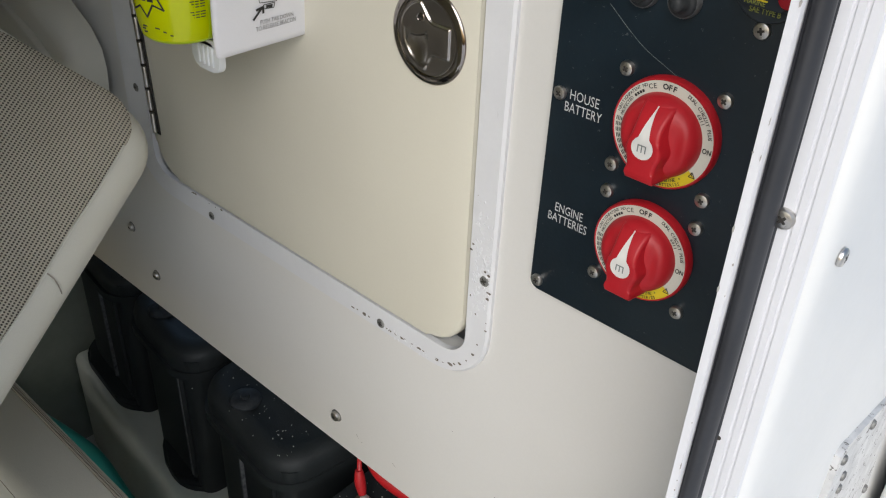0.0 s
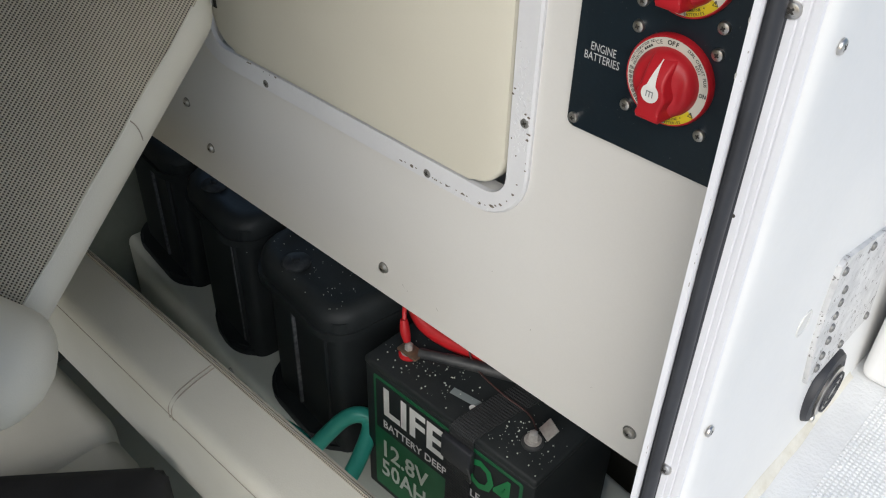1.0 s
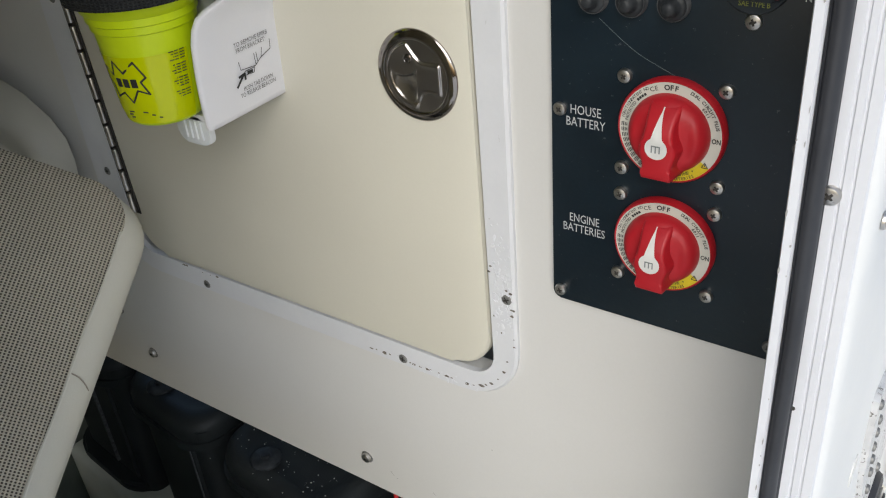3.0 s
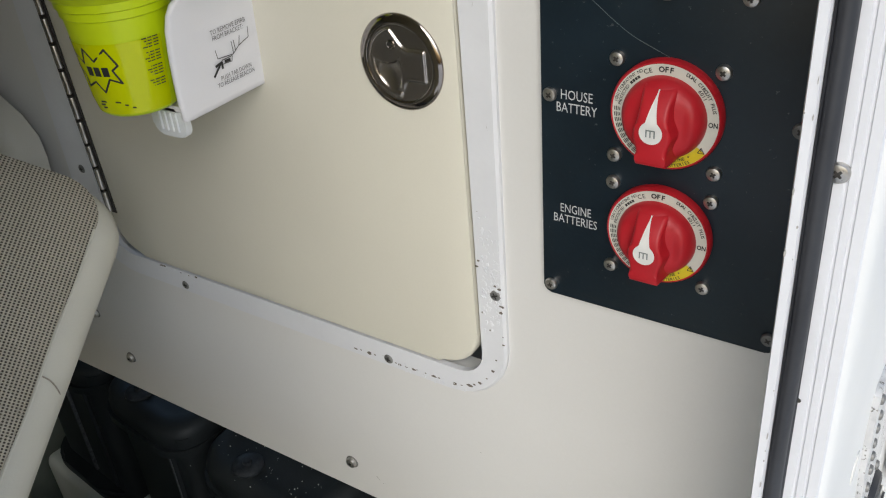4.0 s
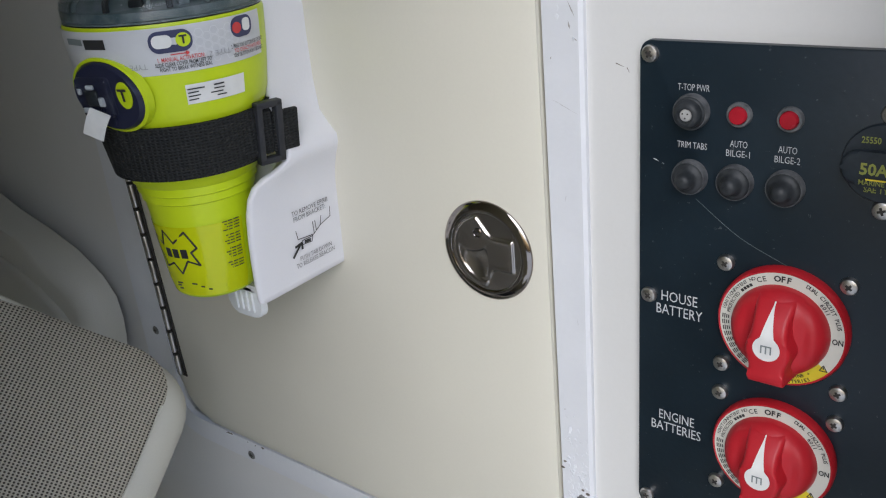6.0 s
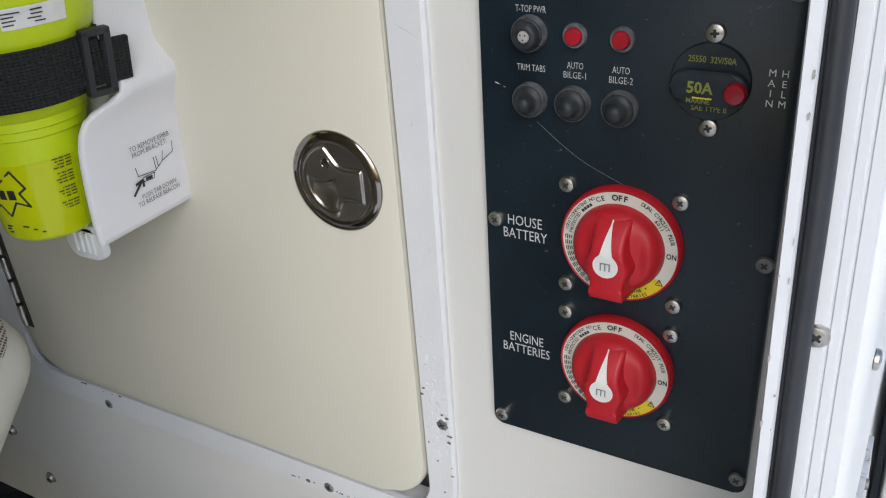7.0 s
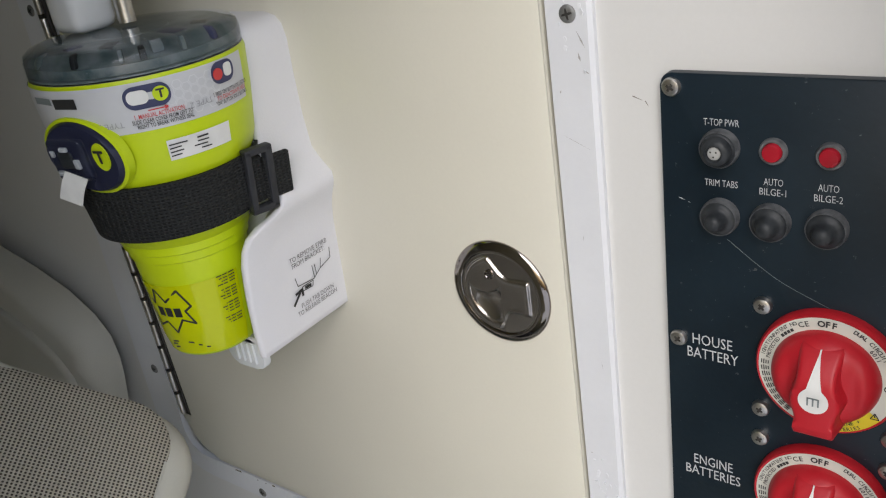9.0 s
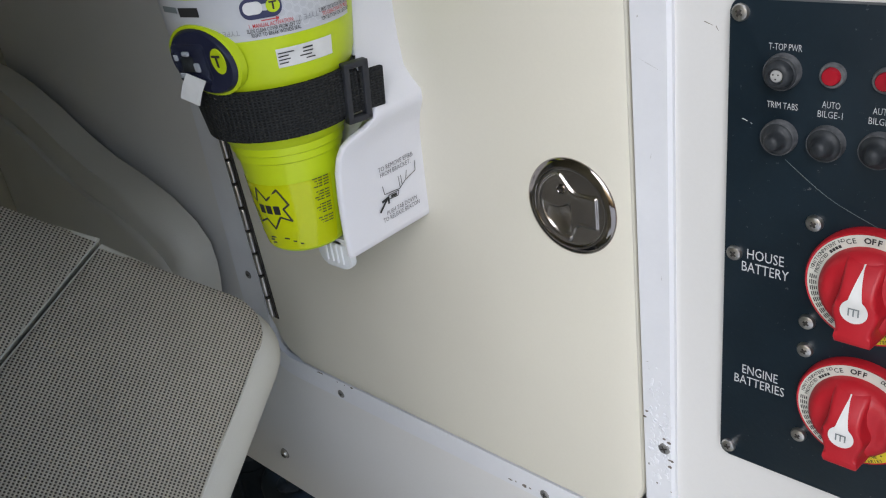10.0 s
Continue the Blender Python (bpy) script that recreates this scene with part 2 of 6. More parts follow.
# ---- mesh tools ----
def thing(name, label, category, group="", kind="", at=(0, 0, 0)):
    ob = new(name)
    ob.empty_display_size = 0.02
    ob.location = at
    return tagged(ob, label, category, group, kind)


def to_mesh(name, bm, material, smooth=40):
    bmesh.ops.recalc_face_normals(bm, faces=bm.faces)
    me = bpy.data.meshes.new(name)
    bm.to_mesh(me)
    bm.free()
    me.materials.append(material)
    for p in me.polygons:
        p.use_smooth = True
    me.set_sharp_from_angle(angle=radians(smooth))
    return me


def part(name, bm, material, parent=None, label="", m=None, smooth=40):
    """One mesh object under a thing or under a part; m: its pose in the world."""
    ob = new(name, to_mesh(name, bm, material, smooth))
    if m is not None:
        ob.matrix_world = m
    if parent is not None:
        bpy.context.view_layer.update()
        ob.parent = parent
        ob.matrix_parent_inverse = parent.matrix_world.inverted()
    if label:
        tagged(ob, label)
    return ob


def box(bm, x0, x1, y0, y1, z0, z1, bev=0.0, seg=3):
    made = bmesh.ops.create_cube(bm, size=1.0, matrix=Matrix.Translation(((x0 + x1) / 2, (y0 + y1) / 2, (z0 + z1) / 2)) @ Matrix.Diagonal((x1 - x0, y1 - y0, z1 - z0, 1)))
    if bev:
        edges = list({e for v in made["verts"] for e in v.link_edges})
        bmesh.ops.bevel(bm, geom=edges, offset=bev, segments=seg, profile=0.5, affect="EDGES")
    return bm


def rr(u0, u1, v0, v1, r, n=7, radii=None):
    """Rounded rectangle, counter-clockwise from the lower left."""
    out = []
    rad = radii or (r, r, r, r)
    for k, (cx, cy, sx, sy) in enumerate(((u0, v0, 1, 1), (u1, v0, -1, 1), (u1, v1, -1, -1), (u0, v1, 1, -1))):
        q = max(rad[k], 1e-4)
        for i in range(n + 1):
            a = math.pi + k * math.pi / 2 + i / n * math.pi / 2
            out.append((cx + sx * q + q * math.cos(a), cy + sy * q + q * math.sin(a)))
    return out


def circle(u, v, r, n=32, ry=None):
    return [(u + r * math.cos(2 * math.pi * i / n), v + (ry or r) * math.sin(2 * math.pi * i / n)) for i in range(n)]


def slab(bm, outline, h0, h1, bev=0.0, seg=3, hole=None):
    """A plate seen from the front: outline in (x, z), standing from h0 to h1 out of the wall (towards -y); front rim bevelled."""
    if hole:
        n = len(outline)
        ring = []
        for pts, h in ((outline, h0), (outline, h1 - bev), ([(u + bev * (cu - u) / max(math.hypot(cu - u, cv - v), 1e-6), v + bev * (cv - v) / max(math.hypot(cu - u, cv - v), 1e-6)) for (u, v), (cu, cv) in zip(outline, hole)], h1), (hole, h1), (hole, h0)):
            ring.append([bm.verts.new((u, 0.004 - h, v)) for u, v in pts])
        for a, b in zip(ring, ring[1:]):
            for i in range(n):
                bm.faces.new((a[i], a[(i + 1) % n], b[(i + 1) % n], b[i]))
        return bm
    back = [bm.verts.new((u, 0.004 - h0, v)) for u, v in outline]
    front = [bm.verts.new((u, 0.004 - h1, v)) for u, v in outline]
    n = len(outline)
    for i in range(n):
        bm.faces.new((back[i], back[(i + 1) % n], front[(i + 1) % n], front[i]))
    bm.faces.new(back[::-1])
    bm.faces.new(front)
    if bev:
        rim = [bm.edges.get((front[i], front[(i + 1) % n])) for i in range(n)]
        bmesh.ops.bevel(bm, geom=rim, offset=bev, segments=seg, profile=0.5, affect="EDGES")
    return bm


FRONT = Matrix(((1, 0, 0, 0), (0, 0, -1, 0), (0, 1, 0, 0), (0, 0, 0, 1)))   # local z points out of the wall


WALL_Y = 0.004      # face of the switch wall


def on_wall(u, v, h=0.0, turn=0.0):
    return Matrix.Translation((u, WALL_Y - h, v)) @ FRONT @ Matrix.Rotation(radians(turn), 4, "Z")


def lathe(bm, profile, m=None, seg=28, squash=1.0):
    """Turn (radius, height) pairs round the local z axis."""
    m = m or Matrix.Identity(4)
    rings = []
    for r, h in profile:
        if r < 1e-6:
            rings.append([bm.verts.new(m @ Vector((0, 0, h)))])
        else:
            rings.append([bm.verts.new(m @ Vector((r * math.cos(2 * math.pi * i / seg), squash * r * math.sin(2 * math.pi * i / seg), h))) for i in range(seg)])
    for a, b in zip(rings, rings[1:]):
        for i in range(seg):
            j = (i + 1) % seg
            if len(a) == 1 and len(b) == 1:
                continue
            if len(a) == 1:
                bm.faces.new((a[0], b[i], b[j]))
            elif len(b) == 1:
                bm.faces.new((a[i], a[j], b[0]))
            else:
                bm.faces.new((a[i], a[j], b[j], b[i]))
    return bm


def glide(points, n=8):
    """Catmull-Rom points through the given ones."""
    p = [Vector(q) for q in points]
    p = [2 * p[0] - p[1]] + p + [2 * p[-1] - p[-2]]
    out = []
    for a, b, c, d in zip(p, p[1:], p[2:], p[3:]):
        for i in range(n):
            t = i / n
            out.append(0.5 * (2 * b + (c - a) * t + (2 * a - 5 * b + 4 * c - d) * t * t + (3 * b - a - 3 * c + d) * t ** 3))
    return out + [p[-2]]


def tube(bm, points, r, seg=12, smooth=8, radii=None):
    path = glide(points, smooth) if smooth else [Vector(q) for q in points]
    up = Vector((0.13, 0.21, 0.97))
    rings = []
    for i, q in enumerate(path):
        d = (path[min(i + 1, len(path) - 1)] - path[max(i - 1, 0)]).normalized()
        side = d.cross(up).normalized()
        top = side.cross(d)
        rad = radii(i / (len(path) - 1)) if radii else r
        rings.append([bm.verts.new(q + rad * (math.cos(2 * math.pi * k / seg) * side + math.sin(2 * math.pi * k / seg) * top)) for k in range(seg)])
    for a, b in zip(rings, rings[1:]):
        for k in range(seg):
            bm.faces.new((a[k], a[(k + 1) % seg], b[(k + 1) % seg], b[k]))
    bm.faces.new(rings[0][::-1])
    bm.faces.new(rings[-1])
    return bm


def ribbon(bm, points, across, thick, smooth=8):
    """A flat strap: points along its middle, across(i/n) its half width as a vector, thick its thickness vector length."""
    path = glide(points, smooth) if smooth else [Vector(q) for q in points]
    rows = []
    for i, q in enumerate(path):
        d = (path[min(i + 1, len(path) - 1)] - path[max(i - 1, 0)]).normalized()
        w = across(i / (len(path) - 1))
        nrm = w.cross(d).normalized() * thick / 2
        rows.append([bm.verts.new(q + s * w + t * nrm) for s, t in ((-1, -1), (1, -1), (1, 1), (-1, 1))])
    for a, b in zip(rows, rows[1:]):
        for k in range(4):
            bm.faces.new((a[k], a[(k + 1) % 4], b[(k + 1) % 4], b[k]))
    bm.faces.new(rows[0][::-1])
    bm.faces.new(rows[-1])
    return bm


def letters(bm, text, m, size, width=None, bold=0.0, align="CENTER", lift=0.0004):
    """Write text with the built-in font into bm: local x along the line, local z towards the reader. width: the line's length."""
    cu = bpy.data.curves.new("text", "FONT")
    cu.body, cu.size, cu.align_x, cu.align_y, cu.offset, cu.resolution_u = text, 1.0, align, "CENTER", bold, 2
    ob = new("text", cu)
    me = bpy.data.meshes.new_from_object(ob.evaluated_get(bpy.context.evaluated_depsgraph_get()))
    bpy.data.objects.remove(ob)
    bpy.data.curves.remove(cu)
    xs = [v.co.x for v in me.vertices] or [0, 1]
    sx = size if width is None else width / (max(xs) - min(xs))
    verts = [bm.verts.new(m @ Vector((v.co.x * sx, v.co.y * size, lift))) for v in me.vertices]
    for p in me.polygons:
        try:
            bm.faces.new([verts[i] for i in p.vertices])
        except ValueError:
            pass
    bpy.data.meshes.remove(me)
    return bm


def arc_letters(bm, text, m, radius, mid, size, gap, bold=0.0, turn=0.0):
    """Letters round a circle; mid: the angle of the middle of the word, degrees clockwise from the top."""
    for i, ch in enumerate(text):
        if ch == " ":
            continue
        a = mid + math.degrees(gap * (i - (len(text) - 1) / 2) / radius)
        letters(bm, ch, m @ Matrix.Rotation(radians(-a), 4, "Z") @ Matrix.Translation((0, radius, 0)) @ Matrix.Rotation(turn, 4, "Z"), size, bold=bold)
    return bm


def bars(bm, m, rows, lift=0.0004):
    """Unreadable print as plain bars: rows of (x0, x1, y, height)."""
    for x0, x1, y, h in rows:
        q = [bm.verts.new(m @ Vector(c)) for c in ((x0, y - h / 2, lift), (x1, y - h / 2, lift), (x1, y + h / 2, lift), (x0, y + h / 2, lift))]
        bm.faces.new(q)
    return bm


def patch(bm, m, outline, lift=0.0003, thick=0.0003):
    """A thin printed or stuck-on film of the given outline."""
    top = [bm.verts.new(m @ Vector((u, v, lift + thick))) for u, v in outline]
    low = [bm.verts.new(m @ Vector((u, v, lift - 0.0004))) for u, v in outline]
    n = len(outline)
    for i in range(n):
        bm.faces.new((low[i], low[(i + 1) % n], top[(i + 1) % n], top[i]))
    bm.faces.new(top)
    return bm


def seg_ring(bm, m, r0, r1, a0, a1, lift, n=40):
    """A flat sector of a ring, angles in degrees clockwise from the top."""
    rows = []
    for i in range(n + 1):
        a = radians(a0 + (a1 - a0) * i / n)
        rows.append([bm.verts.new(m @ Vector((r * math.sin(a), r * math.cos(a), lift))) for r in (r0, r1)])
    for a, b in zip(rows, rows[1:]):
        bm.faces.new((a[0], a[1], b[1], b[0]))
    return bm


screw_meshes = {}


def screw(parent, m, r=0.0043, dome=0.0022, cross=True, turn=0.0, dark=False):
    """A pan-head screw with a cross recess; its local z points out of the surface."""
    key = (round(r, 4), round(dome, 4), dark)
    if key not in screw_meshes:
        bm = bmesh.new()
        lathe(bm, [(r * 1.0, -0.0006), (r, 0.0), (r * 0.98, dome * 0.40), (r * 0.86, dome * 0.78), (r * 0.58, dome * 0.96), (0, dome)], seg=20)
        head = to_mesh("screw", bm, RIVET if dark else STEEL)
        bm = bmesh.new()
        w = r * 0.16
        for a in (0, 90):
            q = Matrix.Rotation(radians(a), 4, "Z")
            for s in (-1, 1):
                pts = [(s * 0, -w), (s * r * 0.62, -w * 0.6), (s * r * 0.62, w * 0.6), (s * 0, w)]
                bm.faces.new([bm.verts.new(q @ Vector((x, y, dome * 1.02 + 0.00005 - (0.10 * dome if x else 0)))) for x, y in pts])
        screw_meshes[key] = (head, to_mesh("cross_recess", bm, RECESS))
    head, rec = screw_meshes[key]
    ob = new("screw", head)
    ob.matrix_world = m @ Matrix.Rotation(radians(turn), 4, "Z")
    rc = new("cross_recess", rec)
    rc.parent = ob
    bpy.context.view_layer.update()
    ob.parent = parent
    ob.matrix_parent_inverse = parent.matrix_world.inverted()
    return ob


rng = random.Random(7)

# ---- large structure ----
WALL_L, WALL_R, WALL_B, WALL_T = -1.02, 0.187, 0.657, 1.68
bm = bmesh.new()
# slab of the switch wall, with the locker opening through it
for x0, x1, z0, z1 in ((WALL_L, -0.531, WALL_B, WALL_T), (-0.0645, WALL_R, WALL_B, WALL_T), (-0.531, -0.0645, WALL_B, 0.884), (-0.531, -0.0645, 1.4325, WALL_T)):
    box(bm, x0, x1, WALL_Y, 0.022, z0, z1)
wall_back = part("wall_back", bm, GELCOAT)


def wall_screw(u, v, r):
    """A pan-head screw on a wide, slightly rusty washer."""
    b = bmesh.new()
    lathe(b, [(r, -0.0004), (r * 0.98, 0.0006), (r * 0.70, 0.0010)], on_wall(u, v), 24)
    part("washer", b, RIVET, wall_back)
    screw(wall_back, on_wall(u, v, 0.0008), r * 0.80, 0.0042, turn=rng.uniform(0, 90))


tagged(wall_back, "white gelcoated bulkhead panel inside the boat console", "wall", kind="structure")
for u, v, r in ((-0.583, 0.7095, 0.0074), (-0.238, 0.6985, 0.0076), (0.110, 0.695, 0.0078), (-0.627, 0.7635, 0.0070)):
    wall_screw(u, v, r)
bm = bmesh.new()
for u, v, l, a in ((-0.205, 0.690, 0.006, -50), (-0.1985, 0.686, 0.0015, 20), (-0.150, 0.688, 0.005, -35), (-0.02, 0.745, 0.002, 60), (0.06, 0.72, 0.0015, 10), (-0.075, 0.79, 0.0012, 0), (-0.020, 1.287, 0.0055, -20), (-0.015, 1.2845, 0.003, -60)):
    d, w = Vector((math.cos(radians(a)), 0, math.sin(radians(a)))) * l / 2, Vector((-math.sin(radians(a)), 0, math.cos(radians(a)))) * 0.0003
    c = Vector((u, WALL_Y - 0.0002, v))
    bm.faces.new([bm.verts.new(c + p) for p in (-d - w, d - w * 0.3, d + w * 0.3, -d + w)])
tagged(part("scratch_marks", bm, RUST, wall_back), "small dark scratches on the panel", kind="stuff")
bm = bmesh.new()
box(bm, -0.62, 0.05, 0.20, 0.215, 0.66, 1.95)
tagged(part("locker_back", bm, GELCOAT), "plain white inner back of the locker behind the hatch", "wall", kind="structure")
# unseen side wall; its darkened colour dims the bounce on the left
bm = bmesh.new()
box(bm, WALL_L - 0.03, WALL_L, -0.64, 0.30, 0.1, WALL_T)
tagged(part("wall_left", bm, INNER), "plain cream side wall, unseen, darkened to dim bounced light", "wall", kind="structure")
# unseen front panels, added and sized to block light on the left
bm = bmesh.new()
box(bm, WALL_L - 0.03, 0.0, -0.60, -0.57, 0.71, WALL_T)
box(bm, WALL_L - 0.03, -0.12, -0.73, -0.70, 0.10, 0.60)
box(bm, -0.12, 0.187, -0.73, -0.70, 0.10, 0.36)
tagged(part("light_block_front", bm, INNER), "plain cream panels, unseen, added to block light from the front", "wall", kind="structure")
# unseen overhead panel, added to cut sky light from above
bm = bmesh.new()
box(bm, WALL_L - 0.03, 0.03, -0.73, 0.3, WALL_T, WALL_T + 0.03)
tagged(part("ceiling", bm, INNER), "plain cream panel overhead, unseen, added to cut light from above", "ceiling", kind="structure")
bm = bmesh.new()
box(bm, WALL_L - 0.03, 0.187, -0.73, 0.30, 0.07, 0.10)
tagged(part("floor", bm, LINER), "grey-white fibreglass bilge floor inside the console", "floor", kind="structure")
# bay side in the darkened liner colour, shade included
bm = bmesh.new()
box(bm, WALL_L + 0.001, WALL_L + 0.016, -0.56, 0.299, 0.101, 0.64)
tagged(part("wall_bay_side", bm, BAY_SIDE), "grey-green side of the battery bay, liner darkened for shade", "wall", kind="structure")
# bay back wall, with the deep shade put into its colour
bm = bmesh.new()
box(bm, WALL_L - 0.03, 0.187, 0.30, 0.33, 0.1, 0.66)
tagged(part("wall_battery_bay", bm, BILGE), "plain back of the battery bay, coloured dark for deep shade", "wall", kind="structure")


LEAN_X, LEAN_Y = -0.0243, 0.044      # the doorway frame leans inwards and back, per metre of height


def side_x(z):
    return 0.2155 + 0.0135 * (1.17 - z) + 0.06 * max(0.0, 0.88 - z)


# outer side of the console: leans out slightly towards the deck, rounded edge at the doorway
bm = bmesh.new()
levels = [0.60 + 0.05 * i for i in range(28)]
rows = []
for z in levels:
    x = side_x(z)
    xi = 0.187 + min(0.0, LEAN_X * (z - 1))
    prof = [(xi + 0.019, -0.1225), (x - 0.006, -0.1215), (x - 0.002, -0.118), (x, -0.111), (x + 0.001, -0.09), (x + 0.002, 0.0), (x + 0.003, 0.15), (x + 0.004, 0.30), (x + 0.004, 1.0), (0.187, 1.0), (0.187, 0.0), (xi, -0.108), (xi + 0.019, -0.108)]
    rows.append([bm.verts.new((px, py + (LEAN_Y * (z - 1) if py < -0.05 else 0.0), z)) for px, py in prof])
for a, b in zip(rows, rows[1:]):
    for i in range(len(a)):
        j = (i + 1) % len(a)
        bm.faces.new((a[i], a[j], b[j], b[i]))
bm.faces.new(rows[0])
bm.faces.new(rows[-1][::-1])
wall_side = part("wall_side", bm, GELCOAT_OUT, smooth=50)
tagged(wall_side, "glossy white outer side of the boat console", "wall", kind="structure")
# unseen sill, cut low so more light enters the battery bay
bm = bmesh.new()
box(bm, 0.187, 0.2145, -0.73, -0.20, 0.1, 0.36)
box(bm, 0.187, 0.2145, -0.20, -0.108, 0.1, 0.60)
tagged(part("wall_doorway", bm, GELCOAT_OUT), "white sill under the open doorway, unseen, cut low to admit light", "wall", kind="structure")
bm = bmesh.new()
box(bm, 0.2146, 3.2, -0.24, 2.5, 0.25, 0.712)
# unseen lower deck before the doorway, dropped to let light in
box(bm, 0.2146, 3.2, -3.0, -0.24, 0.25, 0.33)
box(bm, -3.0, 0.2146, -3.0, -0.7301, 0.25, 0.33)
deck = part("deck", bm, DECK)
tagged(deck, "white non-skid boat deck, unseen front part lowered to admit light", "deck", kind="structure")
bm = bmesh.new()
box(bm, 0.2416, 0.9, 0.214, 0.9, 0.712, 0.93, 0.012)
tagged(part("deck_moulding", bm, GELCOAT_OUT), "smooth white moulded box rising from the deck", "moulding", kind="structure")

# ---- doorway frame with its seal ----
frame_thing = thing("door_frame", "white aluminium doorway frame with black rubber seal", "door frame", kind="structure", at=(0.19, -0.125, 0.68))
bm = bmesh.new()
prof = [(0.1850, -0.1385), (0.1858, -0.1405), (0.1896, -0.1400), (0.1904, -0.1385), (0.1904, -0.1262), (0.2026, -0.1255), (0.2031, -0.1245), (0.2041, -0.1245), (0.2046, -0.1254), (0.2076, -0.1253), (0.2081, -0.1243), (0.2091, -0.1243), (0.2096, -0.1252), (0.2142, -0.1248), (0.2150, -0.1230), (0.187, -0.1225), (0.1868, -0.118), (0.1850, -0.118)]
rows = [[bm.verts.new((px + LEAN_X * (z - 1.0), py + LEAN_Y * (z - 1.0), z)) for px, py in prof] for z in (0.60, 1.0, 1.4, 1.86)]
for a, b in zip(rows, rows[1:]):
    for i in range(len(a)):
        bm.faces.new((a[i], a[(i + 1) % len(a)], b[(i + 1) % len(a)], b[i]))
bm.faces.new(rows[0]); bm.faces.new(rows[-1][::-1])
part("frame_profile", bm, FRAME_WHITE, frame_thing, smooth=30)
bm = bmesh.new()
rows = []
for k in range(60):
    z = 0.60 + 1.26 * k / 59
    wob = 0.0004 * math.sin(17 * z) + 0.0003 * math.sin(41 * z)
    ring = []
    for i in range(14):
        a = 2 * math.pi * i / 14
        ring.append(bm.verts.new((0.1946 + 0.0043 * math.cos(a) + LEAN_X * (z - 1.0) + wob, -0.1325 + 0.0066 * math.sin(a) + LEAN_Y * (z - 1.0), z)))
    rows.append(ring)
for a, b in zip(rows, rows[1:]):
    for i in range(14):
        bm.faces.new((a[i], a[(i + 1) % 14], b[(i + 1) % 14], b[i]))
part("rubber_seal", bm, RUBBER, frame_thing, "black rubber bulb seal")
bm = bmesh.new()
rows = [[bm.verts.new((px + LEAN_X * (z - 1.0), py + LEAN_Y * (z - 1.0), z)) for px, py in ((0.1906, -0.1258), (0.1906, -0.1365), (0.1912, -0.1380), (0.192, -0.1365), (0.1985, -0.1258))] for z in (0.60, 1.86)]
for i in range(5):
    bm.faces.new((rows[0][i], rows[0][(i + 1) % 5], rows[1][(i + 1) % 5], rows[1][i]))
part("seal_lip", bm, RUBBER, frame_thing, "thin black rubber lip")
for x, z in ((0.2000, 1.192), (0.2000, 0.851), (0.1995, 1.52)):
    screw(frame_thing, Matrix.Translation((x + LEAN_X * (z - 1), -0.1256 + LEAN_Y * (z - 1), z)) @ FRONT, 0.0050, 0.0026, turn=rng.uniform(0, 90))
# worn edge of the strip beside the seal
bm = bmesh.new()
wrng = random.Random(21)
for k in range(26):
    z = wrng.choice((wrng.uniform(0.70, 0.92), wrng.uniform(1.0, 1.32)))
    l, w = wrng.uniform(0.001, 0.006), wrng.uniform(0.0002, 0.0006)
    x, y = wrng.choice((0.1858, 0.1894)) + LEAN_X * (z - 1), -0.1406 + LEAN_Y * (z - 1)
    bm.faces.new([bm.verts.new((x + dx * w, y, z + dz * l)) for dx, dz in ((-0.6, -0.5), (0.7, -0.3), (1, 0.2), (0.2, 0.5), (-1, 0.1))])
tagged(part("scuffs", bm, SEALANT_DARK, frame_thing), "grey scuffs along the worn strip", kind="stuff")
bm = bmesh.new()
lathe(bm, [(0.0016, 0.0), (0.0012, 0.0006), (0, 0.0007)], Matrix.Translation((0.1985 + LEAN_X * 0.069, -0.1255 + LEAN_Y * 0.069, 1.069)) @ FRONT, 8)
part("dark_spot", bm, RECESS, frame_thing)
SIDE = Matrix(((0, 0, 1, 0), (1, 0, 0, 0), (0, 1, 0, 0), (0, 0, 0, 1)))   # local z points along +x
for y, z in ((-0.094, 1.172), (-0.1165, 0.893), (-0.072, 1.5)):
    screw(wall_side, Matrix.Translation((side_x(z) + 0.0012, y, z)) @ SIDE, 0.0046, 0.002, turn=rng.uniform(0, 90))

# pitted metal plate and black cap on the outer side
plate = thing("metal_plate", "pitted bare aluminium plate riveted to the console side", "plate", at=(0.224, 0.12, 0.81))
bm = bmesh.new()
pts = [(0.052, 0.944), (0.054, 0.868), (0.061, 0.812), (0.066, 0.807), (0.190, 0.804), (0.196, 0.810), (0.197, 0.912), (0.190, 0.918), (0.060, 0.948)]
top = [bm.verts.new((side_x(z) + 0.0068, y, z)) for y, z in pts]
low = [bm.verts.new((side_x(z) + 0.0012, y, z)) for y, z in pts]
bm.faces.new(top)
for i in range(len(pts)):
    bm.faces.new((low[i], low[(i + 1) % len(pts)], top[(i + 1) % len(pts)], top[i]))
part("plate", bm, ALLOY, plate)
for y, z in ((0.062, 0.935), (0.082, 0.904), (0.084, 0.889), (0.083, 0.875), (0.084, 0.861), (0.084, 0.847), (0.079, 0.833), (0.074, 0.822), (0.126, 0.815), (0.123, 0.926), (0.184, 0.812)):
    screw(plate, Matrix.Translation((side_x(z) + 0.0066, y, z)) @ SIDE, 0.0042, 0.0028, turn=rng.uniform(0, 90), dark=True)
cap = thing("deck_socket", "round black plastic cap with a chrome-edged flap", "socket", at=(0.232, 0.12, 0.73))
mcap = Matrix.Translation((0.2290, 0.1195, 0.766)) @ SIDE
